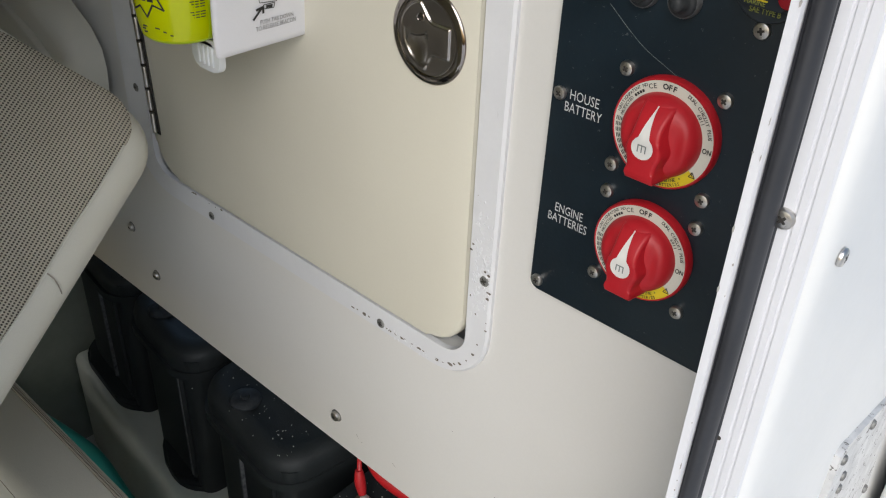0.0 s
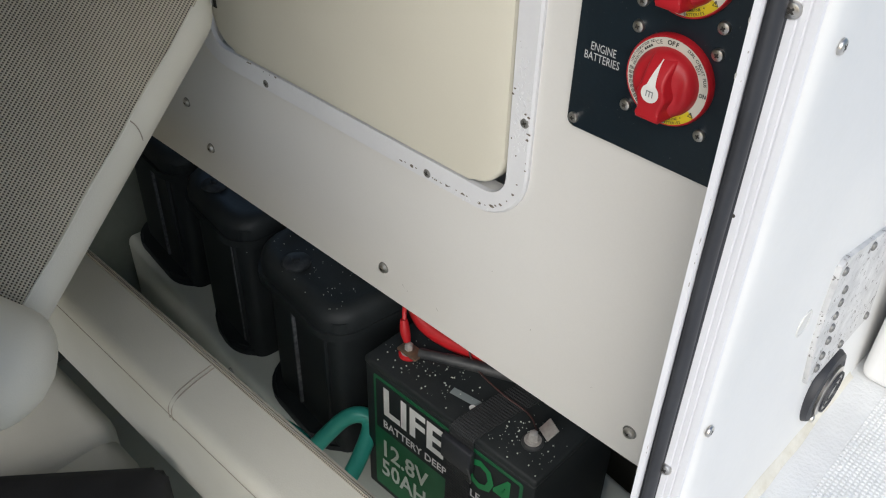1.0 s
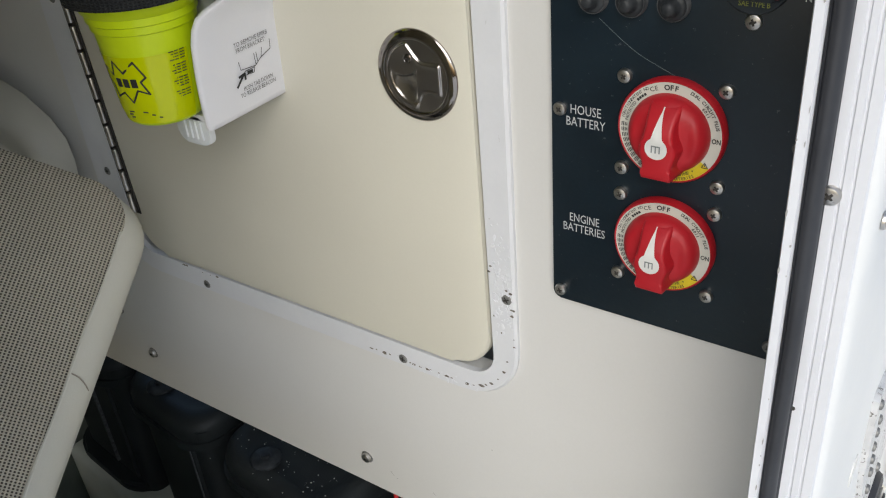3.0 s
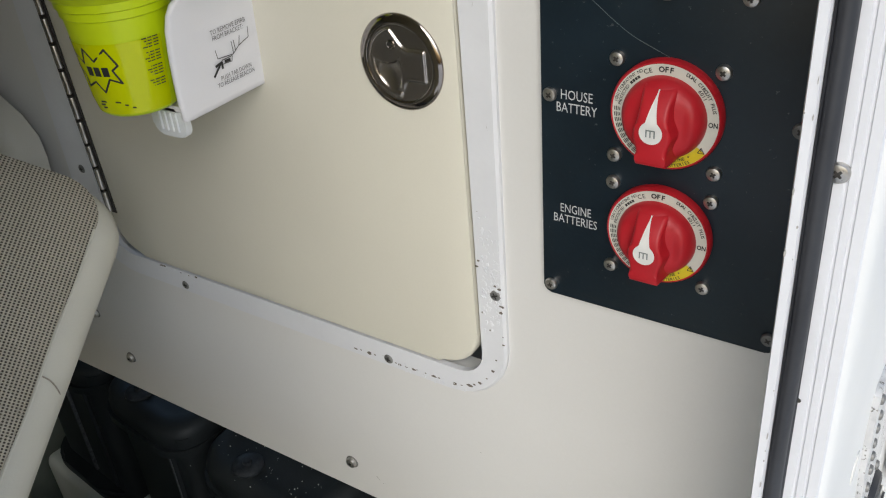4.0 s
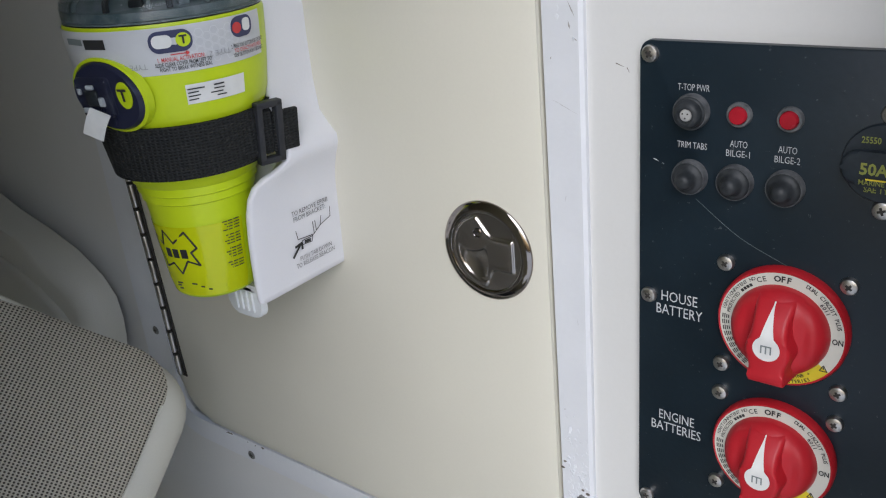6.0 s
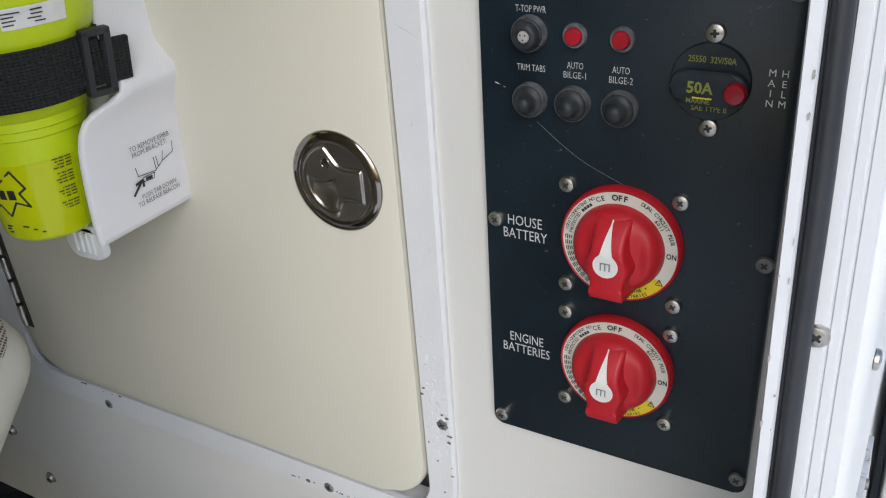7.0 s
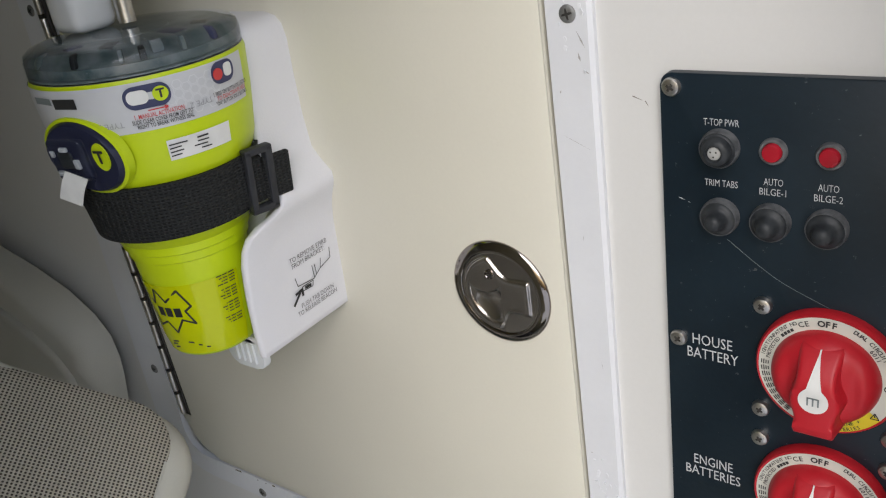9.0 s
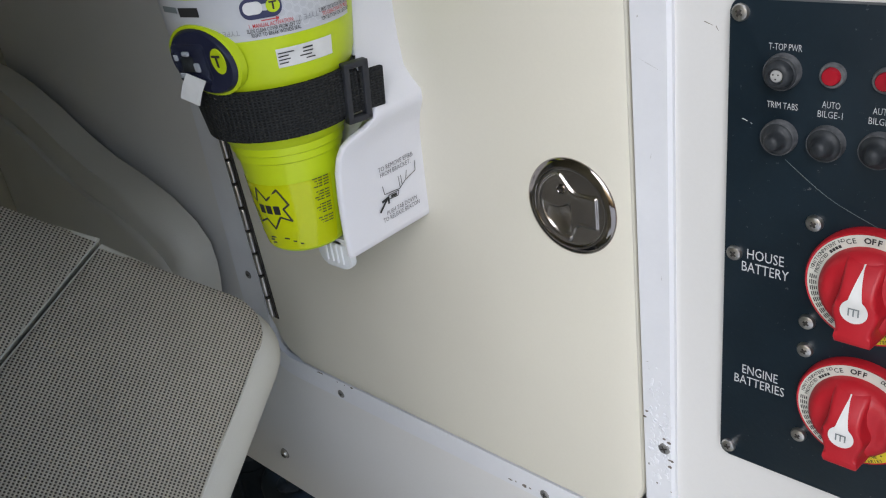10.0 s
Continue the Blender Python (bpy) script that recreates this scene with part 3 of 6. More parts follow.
bm = bmesh.new()
lathe(bm, [(0.038, 0.0), (0.0385, 0.003), (0.036, 0.0075), (0.031, 0.0090), (0.029, 0.0078), (0, 0.0078)], mcap, 36)
part("rim", bm, RUBBER, cap)
bm = bmesh.new()
lathe(bm, [(0.026, 0.0075), (0.0262, 0.0105), (0.020, 0.0125), (0, 0.0130)], mcap @ Matrix.Translation((0.002, -0.003, 0)), 36)
part("flap", bm, STEEL, cap, "scuffed chrome flap")
for rad in (0.021, 0.015, 0.009):
    bm = bmesh.new()
    lathe(bm, [(rad + 0.0012, 0.0110), (rad + 0.0006, 0.0136), (rad - 0.0006, 0.0136), (rad - 0.0012, 0.0110)], mcap @ Matrix.Translation((0.002, -0.003, 0)), 36)
    part("flap_ring", bm, RUBBER, cap, "dark concentric ring")
screw(cap, mcap @ Matrix.Translation((-0.012, -0.0315, 0.0080)), 0.0045, 0.0024)
bm = bmesh.new()
rows = []
for k in range(30):
    y = -0.14 + 0.352 * k / 29
    wob = 0.0012 * math.sin(31 * y) + 0.0008 * math.sin(83 * y)
    rows.append([bm.verts.new((x, y, z)) for x, z in ((0.2315, 0.7115), (0.2318, 0.7280 + wob), (0.2338, 0.7200 + wob), (0.2368 + wob, 0.7150), (0.2400 + wob, 0.7123), (0.2400, 0.7115))])
for a, b in zip(rows, rows[1:]):
    for i in range(6):
        bm.faces.new((a[i], a[(i + 1) % 6], b[(i + 1) % 6], b[i]))
tagged(part("sealant_bead", bm, SEALANT, smooth=70), "yellowed sealant bead where console meets deck", "sealant", kind="structure")
bm = bmesh.new()
lathe(bm, [(0.0125, -0.0006), (0.0122, 0.0006), (0.0105, 0.0008), (0.0098, 0.0002), (0.0, 0.0003)], Matrix.Translation((side_x(0.905) + 0.0022, 0.019, 0.905)) @ SIDE, 24)
part("filled_hole", bm, GELCOAT, wall_side, "faint round filled hole")
tv, tf = [], []
for i in range(44):
    for j in range(108):
        x, y, k = 0.272 + 0.0046 * i, -0.225 + 0.0046 * j, len(tv)
        tv += [(x + dx, y + dy, 0.7112) for dx, dy in ((0, 0), (0.0038, 0), (0.0038, 0.0038), (0, 0.0038))]
        tv += [(x + dx, y + dy, 0.7131) for dx, dy in ((0.001, 0.001), (0.0028, 0.001), (0.0028, 0.0028), (0.001, 0.0028))]
        tf += [(k + 4, k + 5, k + 6, k + 7)] + [(k + a, k + (a + 1) % 4, k + 4 + (a + 1) % 4, k + 4 + a) for a in range(4)]
tm = bpy.data.meshes.new("non_skid_tread")
tm.from_pydata(tv, [], tf)
tm.materials.append(DECK)
tread = new("non_skid_tread", tm)
tagged(tread, "raised white non-skid diamonds moulded in the deck", "tread", kind="stuff")

# ---- locker hatch ----
hatch = thing("locker_hatch", "closed cream locker hatch in a chipped white frame", "hatch", at=(-0.3, 0, 0.86))
outer = rr(-0.575, -0.0405, 0.8600, 1.46, 0.055, radii=(0.07, 0.060, 0.055, 0.055))
inner = rr(-0.531, -0.0635, 0.8866, 1.432, 0.026)
bm = bmesh.new()
slab(bm, outer, 0.0, 0.0056, 0.0022, hole=inner)
for v in bm.verts:
    if -0.080 < v.co.x < -0.0600:
        v.co.x -= 0.0070 * max(0.0, v.co.z - 0.93)
rim = part("frame", bm, HATCH_FRAME, hatch, "white painted frame, chipped near the corner")
for u, v in ((-0.4285, 0.8695), (-0.1645, 0.8695), (-0.0480, 0.977), (-0.0535, 1.331), (-0.5490, 0.981), (-0.5555, 1.335), (-0.551, 1.17)):
    screw(rim, on_wall(u, v, 0.0052), 0.0049, 0.0016, turn=rng.uniform(0, 90), dark=True)
bm = bmesh.new()
for u, v, l, a, w in ((-0.0470, 1.318, 0.010, 115, 0.0005), (-0.0485, 1.309, 0.005, 100, 0.0007), (-0.0445, 1.301, 0.003, 140, 0.0004), (-0.0530, 1.262, 0.020, -24, 0.00012), (-0.0610, 1.290, 0.002, 60, 0.0005), (-0.0540, 1.205, 0.004, 80, 0.00015), (-0.0480, 1.120, 0.006, 95, 0.00012), (-0.0600, 1.050, 0.002, 10, 0.0004)):
    d, e = Vector((math.cos(radians(a)), 0, math.sin(radians(a)))) * l / 2, Vector((-math.sin(radians(a)), 0, math.cos(radians(a)))) * w
    c = Vector((u, WALL_Y - 0.0058, v))
    bm.faces.new([bm.verts.new(c + p) for p in (-d - e * 0.4, -d * 0.2 - e, d, -d * 0.1 + e * 0.8)])
tagged(part("scuffs", bm, SEALANT_DARK, rim), "grey scuffs and hairline scratches in the paint", kind="stuff")
# worn paint on the frame's corner and lower edge
bm = bmesh.new()
crng = random.Random(4)
def flake(u, v, s):
    n = crng.randint(5, 8)
    pts = [(u + 1.3 * s * crng.uniform(0.4, 1.0) * math.cos(2 * math.pi * k / n) * 1.5, v + 1.2 * s * crng.uniform(0.35, 1.0) * math.sin(2 * math.pi * k / n)) for k in range(n)]
    bm.faces.new([bm.verts.new((a, -0.0019, b)) for a, b in pts])
for u, s in ((-0.196, 0.0017), (-0.190, 0.0010), (-0.180, 0.0021), (-0.174, 0.0012), (-0.150, 0.0011), (-0.146, 0.0022), (-0.139, 0.0010), (-0.131, 0.0018), (-0.127, 0.0009), (-0.118, 0.0007), (-0.109, 0.0016), (-0.104, 0.0010)):
    flake(u - 0.006, 0.8680 + crng.uniform(-0.0004, 0.0010), s)
for a, s in ((-82, 0.0019), (-74, 0.0008), (-64, 0.0021), (-58, 0.0012), (-50, 0.0016), (-38, 0.0008), (-24, 0.0017), (-9, 0.0009)):
    flake(-0.1005 + 0.0512 * math.cos(radians(a)), 0.9195 + 0.0512 * math.sin(radians(a)), s)
for u, v, s in ((-0.0615, 1.006, 0.0010), (-0.0630, 1.000, 0.0013), (-0.0605, 0.957, 0.0011), (-0.0540, 0.941, 0.0012), (-0.0425, 0.938, 0.0007), (-0.0425, 0.930, 0.0010), (-0.0425, 0.968, 0.0018), (-0.0432, 0.962, 0.0014), (-0.0475, 0.986, 0.0010), (-0.0440, 0.984, 0.0012)):
    flake(u, v, s)
for k in range(6):
    flake(-0.475 + 0.075 * crng.random(), 0.8850 + crng.uniform(-0.001, 0.001), crng.uniform(0.0006, 0.0018))
tagged(part("bare_chips", bm, RUST, rim), "small brown chips where paint has flaked off", kind="stuff")
# lifted, crinkled paint round the screw and along the lower rail
bm = bmesh.new()
def crinkle(u, v, s):
    n, tilt, ta = crng.randint(5, 8), crng.uniform(0.08, 0.36), crng.uniform(0, 6.28)
    top, low = [], []
    for q in range(n):
        a = 2 * math.pi * q / n
        du, dv = s * 0.7 * crng.uniform(0.45, 1) * math.cos(a), s * crng.uniform(0.45, 1) * math.sin(a)
        lift = 0.0002 + max(0.0, tilt * (du * math.cos(ta) + dv * math.sin(ta)) + tilt * s * 0.5)
        top.append(bm.verts.new((u + du, -0.0016 - lift, v + dv)))
        low.append(bm.verts.new((u + du, -0.0015, v + dv)))
    for q in range(n):
        bm.faces.new((low[q], low[(q + 1) % n], top[(q + 1) % n], top[q]))
    bm.faces.new(top)
for k in range(190):
    crinkle(-0.0515 + crng.uniform(-0.0085, 0.0090), 0.984 + crng.gauss(0, 0.022), crng.uniform(0.0006, 0.0026))
for k in range(50):
    crinkle(-0.120 + crng.gauss(0, 0.022), 0.8660 + crng.uniform(-0.004, 0.006), crng.uniform(0.0006, 0.0018))
for k in range(10):
    crinkle(-0.0520 + crng.uniform(-0.007, 0.007), 1.322 + crng.gauss(0, 0.012), crng.uniform(0.0008, 0.0024))
tagged(part("peeling_paint", bm, HATCH_FRAME, rim, smooth=25), "flakes of lifting, crinkled white paint", kind="stuff")
bm = bmesh.new()
slab(bm, rr(-0.522, -0.0668, 0.8908, 1.428, 0.040), -0.008, 0.0065, 0.0045, 5)
for v in bm.verts:
    if v.co.x > -0.2:
        v.co.x -= 0.0070 * max(0.0, v.co.z - 0.93)
door = part("door_panel", bm, HATCH, hatch, "smooth cream door with rounded corners")
# piano hinge down the far edge
hx = lambda z: -0.5155 - 0.05 * (z - 0.938)
# leaves coloured dark to stand for the shade between the knuckles
bm = bmesh.new()
for x0, x1 in ((-0.009, 0.0), (0.0, 0.007)):
    q = [(hx(z) + dx, -0.0032 - (0.0004 if dx > 0 else 0), z) for z in (0.938, 1.39) for dx in (x0, x1)]
    v = [bm.verts.new(c) for c in q] + [bm.verts.new((c[0], c[1] + 0.002, c[2])) for c in q]
    for f in ((0, 1, 3, 2), (4, 6, 7, 5), (0, 2, 6, 4), (1, 5, 7, 3), (0, 4, 5, 1), (2, 3, 7, 6)):
        bm.faces.new([v[i] for i in f])
hinge = part("hinge", bm, RECESS, hatch, "stainless steel piano hinge, leaves darkened for shade between knuckles")
kn = bmesh.new()
lathe(kn, [(0, 0), (0.0026, 0.0), (0.0028, 0.0008), (0.0028, 0.0218), (0.0026, 0.0224), (0, 0.0224)], seg=12)
knuckle = to_mesh("knuckle", kn, STEEL)
for k in range(17):
    z = 0.940 + k * 0.0262
    ob = new("knuckle", knuckle)
    ob.matrix_world = Matrix.Translation((hx(z), -0.0048, z)) @ Matrix.Rotation(radians(-2.9), 4, "Y")
    bpy.context.view_layer.update()
    ob.parent = hinge
    ob.matrix_parent_inverse = hinge.matrix_world.inverted()
# flush ring latch
LU, LV = -0.1150, 1.1579
ml = on_wall(LU, LV, 0.0065)
bm = bmesh.new()
lathe(bm, [(0.0357, -0.001), (0.0357, 0.0004), (0.0353, 0.0011), (0.0340, 0.0019), (0.0322, 0.0026), (0.0304, 0.0031), (0.0291, 0.0032), (0.0283, 0.0027), (0.0279, 0.0014), (0.0278, -0.0030), (0, -0.0030)], ml, 64)
latch = part("latch", bm, MIRROR, hatch, "dark polished stainless flush latch")
def bump(q):
    q = min(1.0, max(0.0, q))
    return q * q * (3 - 2 * q)


def paddle_height(x, y):
    """Relief of the latch, in metres: a round paddle notched twice beside its bar, with a hollow for the fingers."""
    r = math.hypot(x, y)

    def both(p, q, k=0.0042):
        w = max(0.0, k - abs(p - q)) / k
        return min(p, q) - w * w * k / 4

    upper = both(0.782 * (x - 0.0048) + 0.624 * (y - 0.0118), y - 0.0118)
    lower = both(0.90 * (x - 0.0058) - 0.435 * (y + 0.0122), -0.0118 - y)
    d = min(0.0258 - r, -upper, -lower, 0.0226 - x)
    h = 0.0015 * bump((d + 0.0004) / 0.0014) + 0.0002 * math.exp(-((d - 0.0020) / 0.0010) ** 2)
    edge = 0.0002 + 35.0 * (x + 0.0115) ** 2
    hollow = min(0.0222 - r, 0.0024 - x, edge - y)
    bowl = max(0.0, 1 - ((x + 0.0060) / 0.0125) ** 2 - ((y + 0.0075) / 0.0120) ** 2)
    h -= 0.0007 * bump(hollow / 0.0016) + 0.0029 * bowl * bump(hollow / 0.0024)
    return h


bm = bmesh.new()
NR, NT = 64, 144
rings = []
for i in range(NR + 1):
    r = 0.0004 + 0.0274 * i / NR
    ring = []
    for k in range(NT):
        a = 2 * math.pi * k / NT
        x, y = r * math.cos(a), r * math.sin(a)
        ring.append(bm.verts.new(ml @ Vector((x, y, 0.0022 + paddle_height(x, y)))))
    rings.append(ring)
for p, q in zip(rings, rings[1:]):
    for k in range(NT):
        bm.faces.new((p[k], p[(k + 1) % NT], q[(k + 1) % NT], q[k]))
bm.faces.new(rings[0])
part("paddle", bm, BRUSHED, latch, "brown-grey polished paddle with a finger hollow", smooth=80)
bm = bmesh.new()
lathe(bm, [(0.0034, 0.0), (0.0034, 0.0006), (0.0026, 0.0009), (0.0022, 0.0004), (0, 0.0004)], on_wall(LU - 0.0050, LV + 0.0135, 0.0103), 20)
part("lock_barrel", bm, MIRROR, latch)
bm = bmesh.new()
box(bm, LU - 0.0066, LU - 0.0034, -0.0076, -0.0066, LV + 0.0129, LV + 0.0141)
part("key_slot", bm, RECESS, latch)

# ---- switch panel ----
panel = thing("switch_panel", "black plastic battery switch panel with white lettering", "switch panel", at=(0.08, 0, 1.0))
bm = bmesh.new()
slab(bm, rr(-0.0055, 0.1615, 0.9955, 1.3025, 0.006), 0.0, 0.005, 0.0008, 2)
pl = part("plate", bm, PANEL, panel)
for u, v in ((0.0006, 1.0035), (0.0008, 1.1520), (0.0004, 1.2955), (0.1565, 1.0070), (0.1568, 1.1545), (0.1565, 1.2945)):
    screw(pl, on_wall(u, v, 0.005), 0.0049, 0.0026, turn=rng.uniform(0, 90), dark=u > 0.1)


def word(text, u, v, size, width, parent, material=PANEL_INK, bold=0.0, h=0.005, name="lettering", turn=0.0):
    b = bmesh.new()
    letters(b, text, on_wall(u, v, h, turn), size, width, bold)
    return part(name, b, material, parent)


for text, u, v, w in (("T-TOP PWR", 0.0250, 1.2793, 0.0190), ("TRIM TABS", 0.0250, 1.2478, 0.0182), ("AUTO", 0.0503, 1.2512, 0.0100), ("BILGE-1", 0.0503, 1.2460, 0.0138), ("AUTO", 0.0753, 1.2510, 0.0102), ("BILGE-2", 0.0753, 1.2457, 0.0140)):
    word(text, u, v - 0.0006, 0.0052, w * 0.91, pl, bold=-0.006)
for text, u, v, w in (("HOUSE", 0.0200, 1.1537, 0.0232), ("BATTERY", 0.0200, 1.1448, 0.0298), ("ENGINE", 0.0200, 1.0703, 0.0240), ("BATTERIES", 0.0197, 1.0618, 0.0340)):
    word(text, u - 0.0004, v - 0.0006, 0.0096, w * 0.95, pl, bold=-0.002)
for text, u in (("MAIN", 0.1492, ), ("HELM", 0.1550, )):
    b = bmesh.new()
    for k, ch in enumerate(text):
        letters(b, ch, on_wall(u, 1.2562 - 0.0050 * k, 0.005), 0.0050, bold=0.0)
    part("lettering", b, WHITE_INK, pl)
# scratch across the plate
bm = bmesh.new()
ribbon(bm, [(0.028, -0.0012, 1.217), (0.045, -0.0012, 1.204), (0.058, -0.0012, 1.196), (0.079, -0.0012, 1.187)], lambda q: Vector((0.00005, 0, 0.00006)), 0.0001)
part("scratch", bm, GREY_INK, pl)
bm = bmesh.new()
for u, v, s in ((0.0045, 1.2365, 0.0018), (0.0085, 1.2350, 0.0008)):
    bm.faces.new([bm.verts.new((u + dx * s, -0.0013, v + dz * s)) for dx, dz in ((-1, 0.35), (-0.2, 0.05), (1, -0.3), (0.1, 0.25), (-0.7, 0.5))])
part("white_scrape", bm, WHITE_INK, pl)

# rubber-booted push buttons and pilot lamps
def boot(u, v, capped=True):
    b = bmesh.new()
    prof = [(0.0098, 0.0042), (0.0092, 0.0056), (0.0084, 0.0061)]
    prof += [(0.0080, 0.0064), (0.0072, 0.0066), (0.0062, 0.0074), (0.0054, 0.0090), (0.0049, 0.0112), (0.0042, 0.0128), (0.0025, 0.0138), (0, 0.0142)] if capped else [(0.0078, 0.0088), (0.0066, 0.0102), (0.0046, 0.0106), (0.0040, 0.0092), (0, 0.0092)]
    lathe(b, [(r * 0.93, h) for r, h in prof], on_wall(u, v, 0.005), 28)
    ob = part("push_button", b, BOOT, panel, "dusty black rubber push-button boot" if capped else "black round socket with pale centre")
    b = bmesh.new()
    lathe(b, [(0.0097, 0.0), (0.0098, 0.0018), (0.0093, 0.0030), (0.0095, 0.0042), (0.0091, 0.0052), (0.0084, 0.0048)], on_wall(u, v, 0.005), 28)
    part("collar", b, BOOT_DUST, ob, "dust-greyed ring")
    if not capped:
        b = bmesh.new()
        lathe(b, [(0.0033, 0.0093), (0.0029, 0.0099), (0, 0.0101)], on_wall(u, v, 0.005), 20)
        part("pale_centre", b, SOCKET_GREY, ob)
        b = bmesh.new()
        for dx, dy in ((-0.0014, 0.001), (0.0013, 0.001), (0, -0.0014)):
            lathe(b, [(0.0005, 0.0103), (0, 0.0104)], on_wall(u + dx, v + dy, 0.005), 8)
        part("pin_hole", b, RECESS, ob)


boot(0.0247, 1.2662, False)
for u, v in ((0.0247, 1.2298), (0.0496, 1.2302), (0.0757, 1.2306)):
    boot(u, v)
for u in (0.0500, 0.0756):
    b = bmesh.new()
    lathe(b, [(0.0066, 0.0), (0.0066, 0.0018), (0.0060, 0.0028), (0.0049, 0.0028), (0.0047, 0.0020)], on_wall(u, 1.2667, 0.005), 28)
    lamp = part("pilot_lamp", b, BOOT_DUST, panel, "unlit red pilot lamp in a black bezel")
    b = bmesh.new()
    lathe(b, [(0.0047, 0.0018), (0.0046, 0.0042), (0.0040, 0.0050), (0, 0.0052)], on_wall(u, 1.2667, 0.005), 24)
    part("lens", b, LENS_RED, lamp)

# thermal breaker: a thin disc with two lugs and a raised oval block
b = bmesh.new()
lathe(b, [(0.0196, 0.0), (0.0196, 0.0016), (0.0190, 0.0024), (0, 0.0024)], on_wall(0.1208, 1.2495, 0.005), 48)
breaker = part("circuit_breaker", b, BREAKER, panel, "round black 50 amp circuit breaker")
b = bmesh.new()
slab(b, rr(0.1016, 0.1400, 1.2388, 1.2562, 0.0086), 0.0068, 0.0118, 0.0022, 4)
part("block", b, BREAKER, breaker)
for u, v in ((0.1213, 1.2735), (0.1218, 1.2258)):
    screw(breaker, on_wall(u, v, 0.005), 0.0050, 0.0028, turn=rng.uniform(0, 90))
b = bmesh.new()
lathe(b, [(0.0054, 0.0), (0.0054, 0.0030), (0.0046, 0.0042), (0, 0.0045)], on_wall(0.1345, 1.2470, 0.0116), 24)
part("reset_button", b, LENS_RED, breaker, "red reset button")
word("50A", 0.1172, 1.2476, 0.0080, 0.0128, breaker, OLIVE_INK, 0.03, 0.0119)
word("25550  32V/50A", 0.1212, 1.2607, 0.0044, 0.0232, breaker, OLIVE_INK, 0.02, 0.0075)
word("SAE TYPE B", 0.1215, 1.2362, 0.0042, 0.0175, breaker, OLIVE_INK, 0.02, 0.0075)
word("MARINE", 0.1168, 1.2411, 0.0036, 0.0115, breaker, OLIVE_INK, 0.01, 0.0119)
b = bmesh.new()
bars(b, on_wall(0.118, 1.2428, 0.0120), [(-0.004, 0.0055, 0, 0.0008)])
part("yellow_mark", b, YELLOW_INK, breaker)


# rotary battery switches
def battery_switch(u, v):
    m = on_wall(u + 0.0010, v + 0.0020, 0.005)
    b = bmesh.new()
    lathe(b, [(0.0348, 0.0), (0.0350, 0.0050), (0.0340, 0.0068), (0.0330, 0.0064), (0.0268, 0.0064), (0.0255, 0.0064)], m, 56)
    base = part("battery_switch", b, RED, panel, "red rotary battery switch with ivory legend ring")
    b = bmesh.new()
    seg_ring(b, m, 0.0262, 0.0330, 0, 360, 0.0067, 72)
    part("legend_ring", b, RING_WHITE, base)
    b = bmesh.new()
    seg_ring(b, m, 0.0264, 0.0329, 126, 172, 0.0070, 16)
    part("yellow_sector", b, YELLOW_INK, base)
    b = bmesh.new()
    q = m @ Matrix.Translation((0, 0, 0.0068))
    letters(b, "ON", q @ Matrix.Translation((0.0298, -0.0003, 0)), 0.0046, 0.0056, 0.025)
    part("legend", b, BLACK_INK, base)
    for text, rad, mid, size, gap, bold in (("OFF", 0.0297, 0, 0.0047, 0.0030, 0.035), ("DUAL CIRCUIT PLUS", 0.0309, 50, 0.0031, 0.00172, 0.02), ("6011", 0.0281, 52, 0.0031, 0.0018, 0.02), ("CE", 0.0297, -22, 0.0042, 0.0029, 0.01), ("PATENT NO", 0.0311, -42, 0.0028, 0.00165, 0.012), ("IGNITION", 0.0311, -68, 0.0028, 0.0017, 0.012), ("PROTECTED", 0.0284, -68, 0.0028, 0.0016, 0.012)):
        b = bmesh.new()
        arc_letters(b, text, q, rad, mid, size, gap, bold)
        part("legend", b, BLACK_INK, base)
    for text, rad, mid in (("BATTERIES", 0.0313, 160), ("COMBINE +", 0.0283, 158)):
        b = bmesh.new()
        arc_letters(b, text, q @ Matrix.Translation((0, 0, 0.0004)), rad, mid, 0.0029, -0.0018, 0.015, math.pi)
        part("legend", b, BLACK_INK, base)
    b = bmesh.new()
    for k in range(9):
        a = -88 - 7 * k
        for r, hw in ((0.0313, 0.0013), (0.0302, 0.0015), (0.0291, 0.0012), (0.0280, 0.0010)):
            bars(b, q @ Matrix.Rotation(radians(-a), 4, "Z") @ Matrix.Translation((0, r, 0)), [(-hw, hw, 0, 0.0006)])
    for k in range(4):
        bars(b, q @ Matrix.Rotation(radians(48 - 4 * k), 4, "Z") @ Matrix.Translation((0, 0.0284, 0)), [(-0.0008, 0.0008, 0, 0.0017)])
    tagged(part("fine_print", b, BLACK_INK, base), "unreadable black fine print", kind="stuff")
    b = bmesh.new()
    t = q @ Matrix.Rotation(radians(-126), 4, "Z") @ Matrix.Translation((0, 0.0297, 0.0005)) @ Matrix.Rotation(radians(126), 4, "Z")
    for p0, p1 in (((-0.002, -0.0016), (0.002, -0.0016)), ((0.002, -0.0016), (0, 0.0019)), ((0, 0.0019), (-0.002, -0.0016)), ((0, 0.001), (0, -0.0006))):
        d = Vector((*p1, 0)) - Vector((*p0, 0))
        w = Vector((-d.y, d.x, 0)).normalized() * 0.00025
        b.faces.new([b.verts.new(t @ c) for c in (Vector((*p0, 0)) - w, Vector((*p1, 0)) - w, Vector((*p1, 0)) + w, Vector((*p0, 0)) + w)])
    part("warning_triangle", b, BLACK_INK, base)
    def gh(y):
        q3 = min(1.0, max(0.0, 0.0225 - y) / 0.020)
